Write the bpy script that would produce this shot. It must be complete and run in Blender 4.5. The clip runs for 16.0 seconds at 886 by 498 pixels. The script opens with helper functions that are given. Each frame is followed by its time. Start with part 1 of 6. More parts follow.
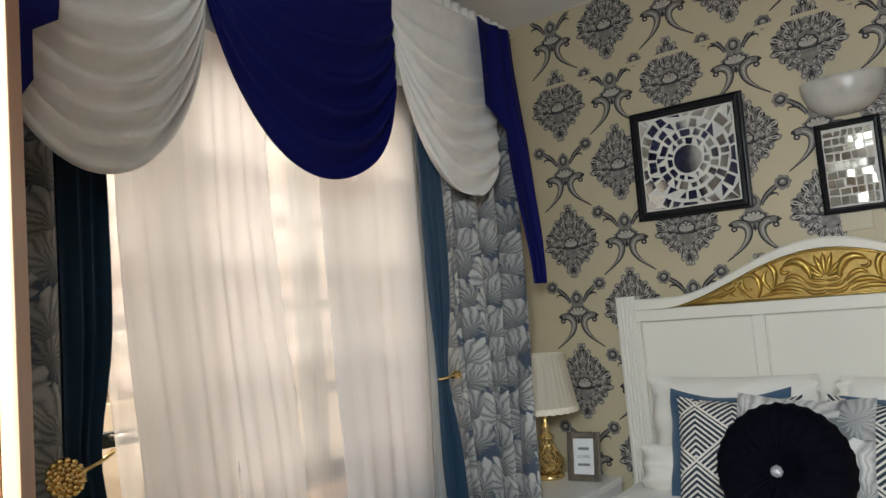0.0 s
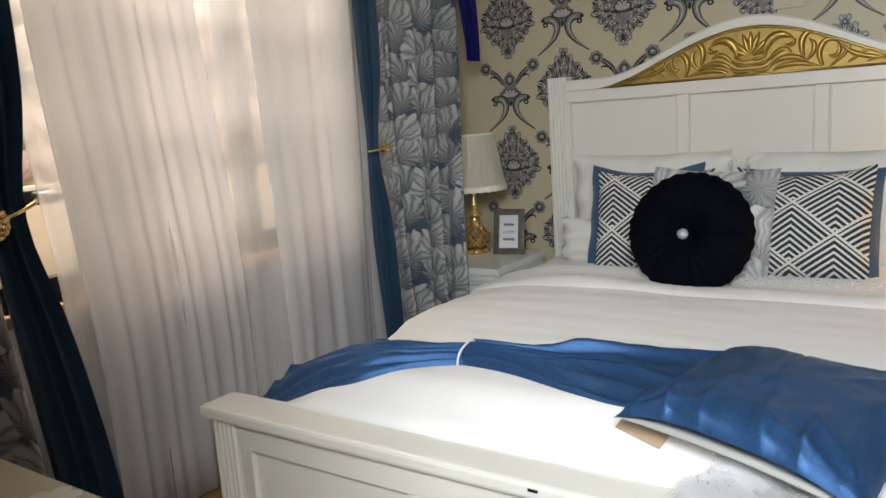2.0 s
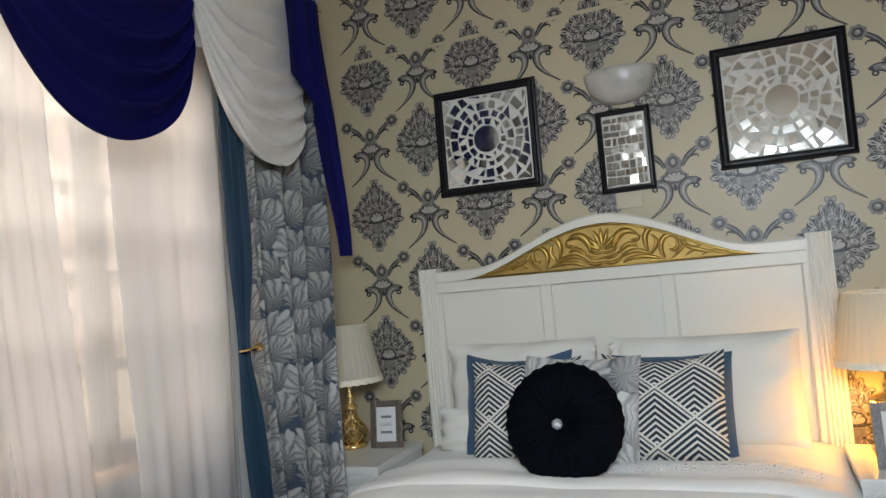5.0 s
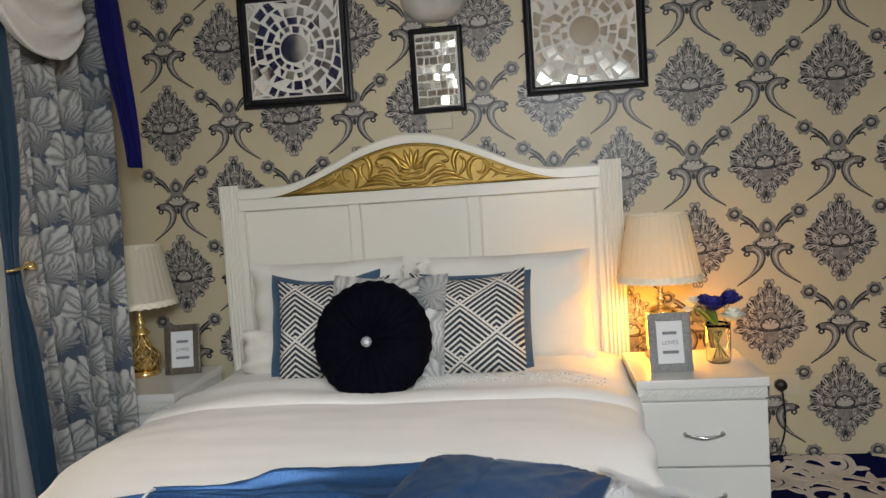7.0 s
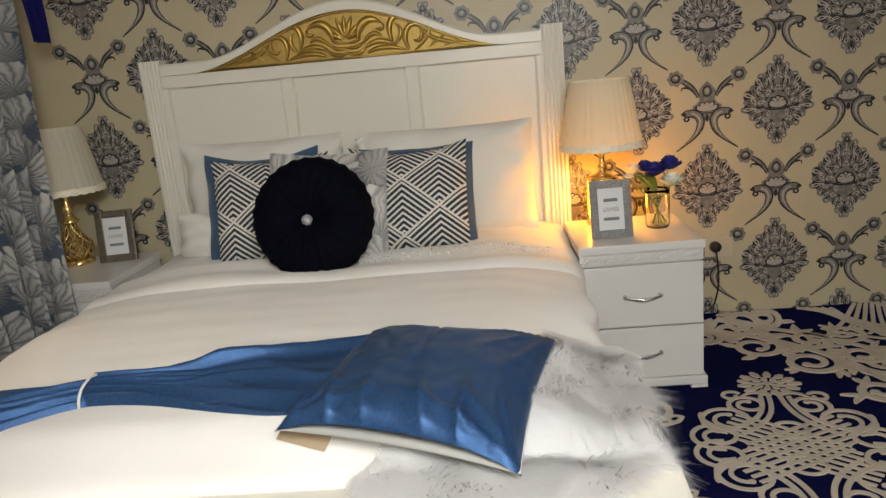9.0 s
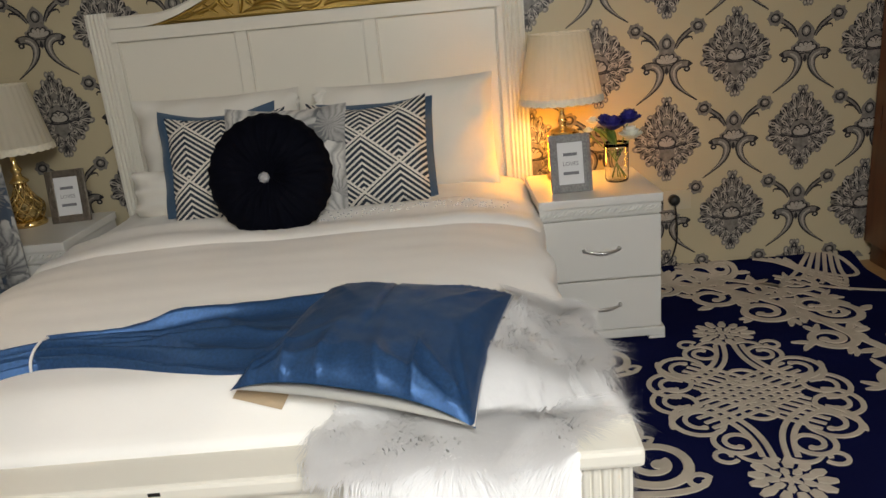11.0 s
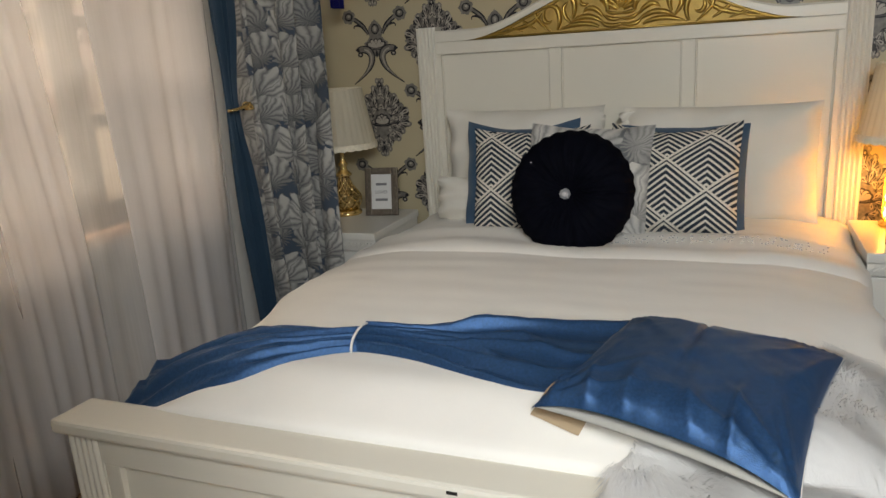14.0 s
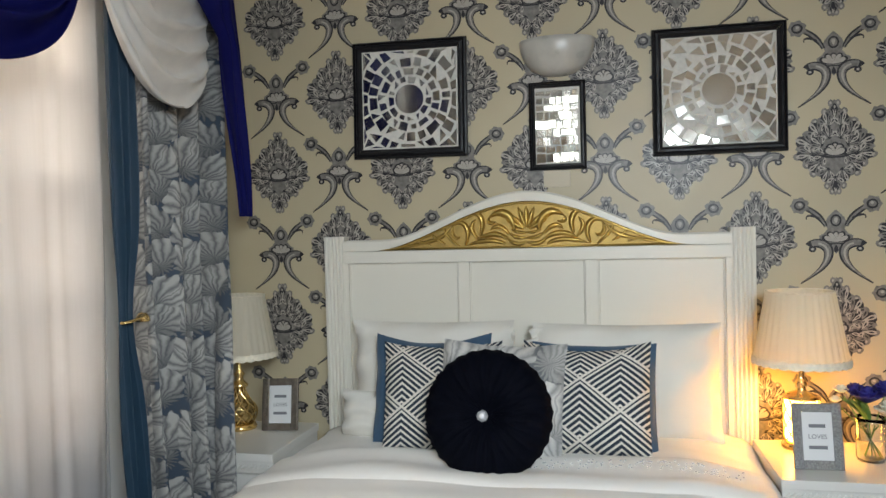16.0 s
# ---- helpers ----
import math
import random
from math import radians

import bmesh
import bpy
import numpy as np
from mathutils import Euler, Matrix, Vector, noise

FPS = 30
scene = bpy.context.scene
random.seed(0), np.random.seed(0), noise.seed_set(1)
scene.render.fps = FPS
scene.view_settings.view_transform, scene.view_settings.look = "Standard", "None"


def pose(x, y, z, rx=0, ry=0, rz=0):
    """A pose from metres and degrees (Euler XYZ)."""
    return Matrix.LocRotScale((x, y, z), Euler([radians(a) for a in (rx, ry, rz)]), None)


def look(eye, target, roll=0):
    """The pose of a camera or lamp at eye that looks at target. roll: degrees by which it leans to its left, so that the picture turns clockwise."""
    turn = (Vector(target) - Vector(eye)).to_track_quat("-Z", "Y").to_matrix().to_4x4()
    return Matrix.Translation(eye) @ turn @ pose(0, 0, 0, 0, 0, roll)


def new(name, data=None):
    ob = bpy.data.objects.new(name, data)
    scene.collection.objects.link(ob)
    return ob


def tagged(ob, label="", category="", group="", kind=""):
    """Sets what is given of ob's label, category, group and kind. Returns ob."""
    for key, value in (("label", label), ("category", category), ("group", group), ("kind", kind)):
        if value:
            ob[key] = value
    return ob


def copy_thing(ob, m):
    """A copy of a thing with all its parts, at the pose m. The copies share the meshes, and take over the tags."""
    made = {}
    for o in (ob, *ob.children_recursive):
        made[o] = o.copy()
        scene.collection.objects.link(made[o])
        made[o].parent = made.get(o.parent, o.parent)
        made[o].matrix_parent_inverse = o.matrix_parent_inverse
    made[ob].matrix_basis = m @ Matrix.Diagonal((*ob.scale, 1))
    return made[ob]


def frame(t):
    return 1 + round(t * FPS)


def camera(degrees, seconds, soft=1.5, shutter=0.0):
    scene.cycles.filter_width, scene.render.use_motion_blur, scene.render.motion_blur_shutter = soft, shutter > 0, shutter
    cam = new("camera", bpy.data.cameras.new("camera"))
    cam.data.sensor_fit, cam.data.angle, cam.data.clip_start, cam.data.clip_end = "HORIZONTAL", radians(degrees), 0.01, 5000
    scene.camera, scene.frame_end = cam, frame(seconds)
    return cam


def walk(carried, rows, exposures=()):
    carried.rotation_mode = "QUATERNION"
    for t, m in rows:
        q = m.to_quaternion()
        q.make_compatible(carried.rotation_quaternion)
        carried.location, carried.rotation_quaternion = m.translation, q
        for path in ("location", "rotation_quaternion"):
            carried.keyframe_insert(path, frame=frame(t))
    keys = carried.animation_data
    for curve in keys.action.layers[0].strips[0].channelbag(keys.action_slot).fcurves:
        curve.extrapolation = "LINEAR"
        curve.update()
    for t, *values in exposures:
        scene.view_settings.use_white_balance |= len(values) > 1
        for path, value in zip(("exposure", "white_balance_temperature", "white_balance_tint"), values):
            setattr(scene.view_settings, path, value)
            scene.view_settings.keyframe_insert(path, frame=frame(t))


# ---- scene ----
cam = camera(62.2, 16.0)
PATH = [
    (0, (1.437, -3.238, 1.349), (0.231, -1.652, 1.522), -4.8),
    (0.5, (1.476, -3.23, 1.317), (0.264, -1.641, 1.384), -4.4),
    (1, (1.472, -3.237, 1.254), (0.264, -1.644, 1.193), -4.0),
    (1.5, (1.474, -3.242, 1.218), (0.297, -1.639, 1.004), -3.6),
    (2, (1.472, -3.244, 1.204), (0.379, -1.605, 0.856), -4.0),
    (2.5, (1.466, -3.237, 1.203), (0.433, -1.591, 0.731), -3.3),
    (3, (1.457, -3.242, 1.201), (0.42, -1.649, 0.579), -1.8),
    (3.5, (1.454, -3.237, 1.201), (0.402, -1.677, 0.524), -2.4),
    (4, (1.461, -3.236, 1.216), (0.404, -1.641, 0.635), -3.4),
    (4.5, (1.463, -3.252, 1.252), (0.462, -1.539, 1.0), -4.0),
    (5, (1.473, -3.247, 1.299), (0.697, -1.405, 1.382), -5.2),
    (5.2, (1.472, -3.247, 1.299), (0.775, -1.377, 1.44), -5.5),
    (7.3, (1.388, -3.189, 1.254), (1.148, -1.215, 1.037), -3.7),
    (7.5, (1.382, -3.186, 1.252), (1.149, -1.216, 0.995), -3.8),
    (8, (1.384, -3.181, 1.248), (1.174, -1.222, 0.901), -4.2),
    (8.5, (1.394, -3.167, 1.237), (1.211, -1.221, 0.813), -4.7),
    (9, (1.402, -3.156, 1.231), (1.27, -1.22, 0.746), -5.3),
    (9.5, (1.421, -3.153, 1.232), (1.357, -1.226, 0.698), -5.8),
    (9.7, (1.43, -3.149, 1.233), (1.399, -1.228, 0.68), -5.9),
    (11.8, (1.417, -3.154, 1.225), (1.297, -1.257, 0.603), -3.9),
    (12, (1.406, -3.157, 1.227), (1.227, -1.266, 0.6), -3.7),
    (12.5, (1.384, -3.157, 1.214), (1.042, -1.294, 0.573), -3.7),
    (13, (1.361, -3.143, 1.199), (0.861, -1.315, 0.562), -3.8),
    (13.5, (1.343, -3.143, 1.221), (0.704, -1.346, 0.62), -4.2),
    (14, (1.312, -3.144, 1.257), (0.582, -1.357, 0.734), -3.8),
    (14.5, (1.284, -3.136, 1.287), (0.509, -1.338, 0.879), -3.1),
    (15, (1.259, -3.127, 1.317), (0.47, -1.309, 1.049), -2.3),
    (15.5, (1.189, -3.094, 1.354), (0.584, -1.19, 1.246), -0.9),
    (16, (1.176, -3.073, 1.363), (0.752, -1.119, 1.316), -1.5),
]
walk(cam, [(t, look(eye, target, roll)) for t, eye, target, roll in PATH],
     exposures=[(0.0, -0.02, 7050, 7), (1.5, 0.0, 7000, 8), (2.5, -0.34, 7400, 10), (3.5, -0.45, 7900, 11), (4.1, -0.38, 8400, 13), (4.5, -0.32, 7900, 11), (5.0, -0.12, 6750, 7), (7.5, -0.12, 7600, 10), (9.5, -0.4, 8250, 11), (12.5, -0.62, 8200, 11), (13.6, -0.66, 8200, 10), (14.5, -0.38, 7500, 9), (15.2, -0.16, 7150, 7), (16.0, 0.02, 6950, 6)])

# ---- world, sun, exposure ----
world = bpy.data.worlds.new("world")
scene.world = world
world.use_nodes = True
wn = world.node_tree.nodes
sky = wn.new("ShaderNodeTexSky")
sky.sky_type, sky.sun_disc = 'NISHITA', False
sky.sun_elevation, sky.sun_rotation = radians(52), radians(90)
world.node_tree.links.new(sky.outputs["Color"], wn["Background"].inputs["Color"])
wn["Background"].inputs["Strength"].default_value = 0.11
sun_data = bpy.data.lights.new("sun", 'SUN')
sun_data.energy, sun_data.angle, sun_data.color = 2.0, radians(0.5), (1.0, 0.94, 0.86)
sun = new("sun", sun_data)
sun.matrix_world = look((6, 0.5, 8), (0, 0, 0.3))
# daylight that comes in through the open door
door_data = bpy.data.lights.new("door_daylight", 'AREA')
door_data.shape, door_data.size, door_data.size_y = 'RECTANGLE', 0.80, 0.60
door_data.energy, door_data.color = 112.0, (0.81, 0.94, 1.13)
door_light = new("door_daylight", door_data)
door_light.matrix_world = look((1.70, -3.83, 1.88), (1.36, -3.0, 0.45))
# daylight in the small window above the door
top_data = bpy.data.lights.new("transom_daylight", 'AREA')
top_data.shape, top_data.size, top_data.size_y = 'RECTANGLE', 0.50, 0.36
top_data.energy, top_data.color = 5.0, (0.96, 0.97, 1.0)
top_light = new("transom_daylight", top_data)
top_light.matrix_world = look((0.93, -3.93, 2.375), (1.0, -2.4, 0.5))
# sky light that falls on the window from above
win_data = bpy.data.lights.new("window_daylight", 'AREA')
win_data.shape, win_data.size, win_data.size_y = 'RECTANGLE', 2.2, 1.4
win_data.energy, win_data.color = 350.0, (1.0, 0.93, 0.85)
win_light = new("window_daylight", win_data)
win_light.matrix_world = look((-1.75, -1.58, 3.7), (-0.6, -1.58, 1.5))


# ---- materials ----
def mat(name, color, rough=0.5, metal=0.0, vary=0.0, scale=8.0, bump=0.0, bump_scale=60.0, sheen=0.0,
        coat=0.0, trans=0.0, ior=1.45, emit=None, emit_strength=0.0, spec=0.5, stretch=(1, 1, 1), island=0.0):
    m = bpy.data.materials.new(name)
    m.use_nodes = True
    nt = m.node_tree
    b = nt.nodes["Principled BSDF"]
    b.inputs["Base Color"].default_value = (*color, 1)
    b.inputs["Roughness"].default_value, b.inputs["Metallic"].default_value = rough, metal
    b.inputs["IOR"].default_value = ior
    b.inputs["Transmission Weight"].default_value = trans
    b.inputs["Sheen Weight"].default_value = sheen
    b.inputs["Coat Weight"].default_value = coat
    b.inputs["Specular IOR Level"].default_value = spec
    if emit:
        b.inputs["Emission Color"].default_value = (*emit, 1)
        b.inputs["Emission Strength"].default_value = emit_strength
    tc = nt.nodes.new("ShaderNodeTexCoord")
    mp = nt.nodes.new("ShaderNodeMapping")
    mp.inputs["Scale"].default_value = stretch
    nt.links.new(tc.outputs["Object"], mp.inputs["Vector"])
    if vary > 0:
        n1 = nt.nodes.new("ShaderNodeTexNoise")
        n1.inputs["Scale"].default_value, n1.inputs["Detail"].default_value = scale, 6.0
        nt.links.new(mp.outputs["Vector"], n1.inputs["Vector"])
        mr = nt.nodes.new("ShaderNodeMapRange")
        mr.inputs["From Min"].default_value, mr.inputs["From Max"].default_value = 0.3, 0.7
        mr.inputs["To Min"].default_value, mr.inputs["To Max"].default_value = 1 - vary, 1 + vary
        nt.links.new(n1.outputs["Fac"], mr.inputs["Value"])
        hs = nt.nodes.new("ShaderNodeHueSaturation")
        hs.inputs["Color"].default_value = (*color, 1)
        if island > 0:
            oi = nt.nodes.new("ShaderNodeNewGeometry")
            m2 = nt.nodes.new("ShaderNodeMath")
            m2.operation = 'MULTIPLY_ADD'
            nt.links.new(oi.outputs["Random Per Island"], m2.inputs[0])
            m2.inputs[1].default_value = island
            nt.links.new(mr.outputs["Result"], m2.inputs[2])
            nt.links.new(m2.outputs[0], hs.inputs["Value"])
        else:
            nt.links.new(mr.outputs["Result"], hs.inputs["Value"])
        nt.links.new(hs.outputs["Color"], b.inputs["Base Color"])
        rr = nt.nodes.new("ShaderNodeMapRange")
        rr.inputs["To Min"].default_value, rr.inputs["To Max"].default_value = max(0.02, rough - min(0.08, 1.5 * vary)), min(1, rough + min(0.08, 1.5 * vary))
        nt.links.new(n1.outputs["Fac"], rr.inputs["Value"])
        nt.links.new(rr.outputs["Result"], b.inputs["Roughness"])
    if bump > 0:
        n2 = nt.nodes.new("ShaderNodeTexNoise")
        n2.inputs["Scale"].default_value, n2.inputs["Detail"].default_value = bump_scale, 4.0
        nt.links.new(mp.outputs["Vector"], n2.inputs["Vector"])
        bp = nt.nodes.new("ShaderNodeBump")
        bp.inputs["Strength"].default_value, bp.inputs["Distance"].default_value = bump, 0.004
        nt.links.new(n2.outputs["Fac"], bp.inputs["Height"])
        nt.links.new(bp.outputs["Normal"], b.inputs["Normal"])
    return m


def node(nt, op, a, b=None, c=None):
    n = nt.nodes.new("ShaderNodeMath")
    n.operation = op
    for i, v in enumerate((a, b, c)):
        if v is None:
            continue
        if isinstance(v, (int, float)):
            n.inputs[i].default_value = v
        else:
            nt.links.new(v, n.inputs[i])
    return n.outputs[0]


def uv_xy(nt, scale=(1, 1, 1)):
    tc = nt.nodes.new("ShaderNodeTexCoord")
    mp = nt.nodes.new("ShaderNodeMapping")
    mp.inputs["Scale"].default_value = scale
    nt.links.new(tc.outputs["UV"], mp.inputs["Vector"])
    return mp.outputs["Vector"]


def ramp(nt, fac, stops):
    r = nt.nodes.new("ShaderNodeValToRGB")
    el = r.color_ramp.elements
    while len(el) < len(stops):
        el.new(0.5)
    for e, (p, col) in zip(el, stops):
        e.position, e.color = p, (*col, 1)
    nt.links.new(fac, r.inputs["Fac"])
    return r.outputs["Color"]


def leaf_cloth(name, ground, dark, pale, size, rough=0.75):
    """Cloth printed with large feathered palm leaves; UV in metres."""
    m = mat(name, ground, rough, sheen=0.2)
    nt = m.node_tree
    b = nt.nodes["Principled BSDF"]
    base = uv_xy(nt, (1 / size, 1 / size, 1))
    noi = nt.nodes.new("ShaderNodeTexNoise")
    noi.inputs["Scale"].default_value, noi.inputs["Detail"].default_value = 2.2, 3.0
    nt.links.new(base, noi.inputs["Vector"])
    wob = nt.nodes.new("ShaderNodeVectorMath")
    wob.operation = 'MULTIPLY_ADD'
    wob.inputs[1].default_value = (0.34, 0.34, 0)
    nt.links.new(noi.outputs["Color"], wob.inputs[0])
    nt.links.new(base, wob.inputs[2])
    vec = wob.outputs[0]
    vo = nt.nodes.new("ShaderNodeTexVoronoi")
    vo.voronoi_dimensions = '2D'
    vo.inputs["Scale"].default_value, vo.inputs["Randomness"].default_value = 1.0, 0.62
    nt.links.new(vec, vo.inputs["Vector"])
    sub = nt.nodes.new("ShaderNodeVectorMath")
    sub.operation = 'SUBTRACT'
    nt.links.new(vec, sub.inputs[0])
    nt.links.new(vo.outputs["Position"], sub.inputs[1])
    sp, sc_col = nt.nodes.new("ShaderNodeSeparateXYZ"), nt.nodes.new("ShaderNodeSeparateXYZ")
    nt.links.new(sub.outputs[0], sp.inputs[0])
    nt.links.new(vo.outputs["Color"], sc_col.inputs[0])
    turn = node(nt, 'MULTIPLY_ADD', sc_col.outputs["X"], 2.4, -1.2)
    co, si = node(nt, 'COSINE', turn), node(nt, 'SINE', turn)
    lx = node(nt, 'SUBTRACT', node(nt, 'MULTIPLY', sp.outputs["X"], co), node(nt, 'MULTIPLY', sp.outputs["Y"], si))
    ly = node(nt, 'ADD', node(nt, 'MULTIPLY', sp.outputs["X"], si), node(nt, 'MULTIPLY', sp.outputs["Y"], co))
    ax = node(nt, 'ABSOLUTE', lx)
    # fingers sweep up and out from the midrib
    ang = node(nt, 'ARCTAN2', ax, node(nt, 'ADD', ly, 0.42))
    wave = node(nt, 'MULTIPLY_ADD', node(nt, 'SINE', node(nt, 'MULTIPLY_ADD', ang, 19.0, node(nt, 'MULTIPLY', ly, 6.0))), 0.5, 0.5)
    reach = node(nt, 'MULTIPLY_ADD', wave, 0.16, 0.60)
    inside = node(nt, 'MULTIPLY', node(nt, 'SUBTRACT', reach, vo.outputs["Distance"]), 16.0)
    inside = node(nt, 'MINIMUM', node(nt, 'MAXIMUM', inside, 0.0), 1.0)
    rib = node(nt, 'GREATER_THAN', ax, 0.018)
    body = node(nt, 'MULTIPLY_ADD', node(nt, 'POWER', wave, 0.6), 0.62, 0.16)
    glow = node(nt, 'MINIMUM', node(nt, 'MAXIMUM', node(nt, 'MULTIPLY_ADD', ly, 0.9, 0.66), 0.16), 1.0)
    fine = nt.nodes.new("ShaderNodeTexNoise")
    fine.inputs["Scale"].default_value, fine.inputs["Detail"].default_value = 26.0, 3.0
    nt.links.new(base, fine.inputs["Vector"])
    body = node(nt, 'MULTIPLY', node(nt, 'MULTIPLY', body, glow), node(nt, 'MULTIPLY_ADD', rib, 0.5, 0.5))
    body = node(nt, 'MULTIPLY_ADD', node(nt, 'SUBTRACT', fine.outputs["Fac"], 0.5), 0.20, node(nt, 'ADD', body, 0.22))
    fac = node(nt, 'MULTIPLY', inside, body)
    col = ramp(nt, fac, [(0.0, ground), (0.24, dark), (0.55, tuple((a + c) / 2 for a, c in zip(dark, pale))), (0.88, pale)])
    nt.links.new(col, b.inputs["Base Color"])
    bp = nt.nodes.new("ShaderNodeBump")
    bp.inputs["Strength"].default_value, bp.inputs["Distance"].default_value = 0.25, 0.002
    nt.links.new(fac, bp.inputs["Height"])
    nt.links.new(bp.outputs["Normal"], b.inputs["Normal"])
    return m


def chevron_cloth(name):
    """Cream cloth woven with dark nested chevrons in a diamond grid; UV runs 0 to 1."""
    m = mat(name, (0.7, 0.66, 0.58), 0.85)
    nt = m.node_tree
    b = nt.nodes["Principled BSDF"]
    vec = uv_xy(nt)
    sp = nt.nodes.new("ShaderNodeSeparateXYZ")
    nt.links.new(vec, sp.inputs[0])
    x, y = sp.outputs["X"], sp.outputs["Y"]
    px, py = node(nt, 'DIVIDE', x, 0.62), node(nt, 'DIVIDE', y, 0.54)
    a = node(nt, 'FRACT', node(nt, 'ADD', node(nt, 'ADD', px, py), 0.02))
    c = node(nt, 'FRACT', node(nt, 'ADD', node(nt, 'SUBTRACT', py, px), 4.54))
    mx = node(nt, 'MAXIMUM', a, c)
    lo = node(nt, 'MINIMUM', a, c)
    stripe = node(nt, 'SINE', node(nt, 'MULTIPLY', mx, 2 * math.pi * 9.5))
    dark = node(nt, 'GREATER_THAN', stripe, -0.25)
    rim = node(nt, 'MULTIPLY', node(nt, 'LESS_THAN', mx, 0.974), node(nt, 'GREATER_THAN', lo, 0.024))
    fac = node(nt, 'MULTIPLY', dark, rim)
    col = ramp(nt, fac, [(0.0, (0.66, 0.62, 0.54)), (1.0, (0.018, 0.028, 0.042))])
    nt.links.new(col, b.inputs["Base Color"])
    n2 = nt.nodes.new("ShaderNodeTexNoise")
    n2.inputs["Scale"].default_value = 220.0
    nt.links.new(vec, n2.inputs["Vector"])
    h = node(nt, 'MULTIPLY_ADD', fac, -0.6, n2.outputs["Fac"])
    bp = nt.nodes.new("ShaderNodeBump")
    bp.inputs["Strength"].default_value, bp.inputs["Distance"].default_value = 0.4, 0.002
    nt.links.new(h, bp.inputs["Height"])
    nt.links.new(bp.outputs["Normal"], b.inputs["Normal"])
    return m


def sheer_cloth(name, clear, color=(0.90, 0.88, 0.87), facing=0.5):
    m = bpy.data.materials.new(name)
    m.use_nodes = True
    nt = m.node_tree
    nt.nodes.remove(nt.nodes["Principled BSDF"])
    out = nt.nodes["Material Output"]
    tr, tl, df = (nt.nodes.new("ShaderNodeBsdf" + k) for k in ("Transparent", "Translucent", "Diffuse"))
    tl.inputs["Color"].default_value = df.inputs["Color"].default_value = (*color, 1)
    m1, m2 = nt.nodes.new("ShaderNodeMixShader"), nt.nodes.new("ShaderNodeMixShader")
    m1.inputs[0].default_value = facing
    nt.links.new(tl.outputs[0], m1.inputs[1])
    nt.links.new(df.outputs[0], m1.inputs[2])
    tc = nt.nodes.new("ShaderNodeTexCoord")
    mp = nt.nodes.new("ShaderNodeMapping")
    mp.inputs["Scale"].default_value = (1, 40, 1.2)
    nt.links.new(tc.outputs["Object"], mp.inputs["Vector"])
    n = nt.nodes.new("ShaderNodeTexNoise")
    n.inputs["Scale"].default_value = 3.0
    nt.links.new(mp.outputs["Vector"], n.inputs["Vector"])
    f = node(nt, 'MULTIPLY_ADD', n.outputs["Fac"], -0.07, 1 - clear + 0.035)
    f = node(nt, 'MINIMUM', node(nt, 'MAXIMUM', f, 0.0), 1.0)
    nt.links.new(f, m2.inputs[0])
    nt.links.new(tr.outputs[0], m2.inputs[1])
    nt.links.new(m1.outputs[0], m2.inputs[2])
    nt.links.new(m2.outputs[0], out.inputs["Surface"])
    return m


def cloth(name, color, rough=0.6, sheen=0.3, bump_scale=300.0):
    m = mat(name, color, rough, vary=0.06, scale=14, bump=0.12, bump_scale=bump_scale, sheen=sheen)
    return m


PAPER = mat("wallpaper_cream", (0.50, 0.425, 0.28), 0.45, vary=0.04, scale=3, bump=0.06, bump_scale=120)
PRINT_GREY = mat("print_grey", (0.185, 0.168, 0.150), 0.4, vary=0.35, scale=55)
PRINT_DARK = mat("print_dark", (0.016, 0.014, 0.016), 0.42, vary=0.15, scale=60)
PRINT_PALE = mat("print_pale", (0.40, 0.36, 0.31), 0.35, vary=0.1, scale=60)
PLASTER = mat("plaster", (0.80, 0.78, 0.74), 0.8, vary=0.03, scale=2, bump=0.05, bump_scale=90)
CEILING = mat("ceiling_paint", (0.80, 0.79, 0.77), 0.85, vary=0.02, scale=2)
LACQUER = mat("white_lacquer", (0.74, 0.70, 0.605), 0.30, vary=0.012, scale=3, bump=0.015, bump_scale=30, coat=0.15)
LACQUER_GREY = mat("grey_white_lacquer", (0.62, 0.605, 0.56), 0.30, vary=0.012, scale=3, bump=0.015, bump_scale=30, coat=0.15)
CREAM = mat("cream_lacquer", (0.74, 0.66, 0.50), 0.22, vary=0.03, scale=2.5, bump=0.03, bump_scale=25, coat=0.25)
GOLD = mat("antique_gold", (0.52, 0.35, 0.095), 0.36, metal=0.85, vary=0.15, scale=22, bump=0.1, bump_scale=90)
GOLD_DARK = mat("gold_ground", (0.44, 0.29, 0.085), 0.5, metal=0.6, vary=0.2, scale=30)
BRASS = mat("polished_brass", (0.83, 0.60, 0.26), 0.18, metal=1.0, vary=0.06, scale=20)
SILVER = mat("silver", (0.62, 0.60, 0.57), 0.30, metal=1.0, vary=0.1, scale=60, bump=0.5, bump_scale=160)
GLITTER = mat("glitter_silver", (0.24, 0.235, 0.225), 0.5, metal=0.7, vary=0.35, scale=220, bump=0.7, bump_scale=300)
PEWTER = mat("pewter", (0.15, 0.125, 0.10), 0.4, metal=0.9, vary=0.2, scale=60, bump=0.6, bump_scale=170)
BLACK = mat("black_frame", (0.012, 0.011, 0.012), 0.35, vary=0.3, scale=20, bump=0.35, bump_scale=70, spec=0.3)
GROUT = mat("mosaic_grout", (0.62, 0.60, 0.54), 0.8, vary=0.08, scale=60, bump=0.3, bump_scale=120)
MIRROR = mat("mirror", (0.72, 0.72, 0.68), 0.09, metal=1.0, vary=0.03, scale=9, bump=0.05, bump_scale=18)
VOILE = cloth("white_voile", (0.70, 0.67, 0.62), 0.55, bump_scale=400)
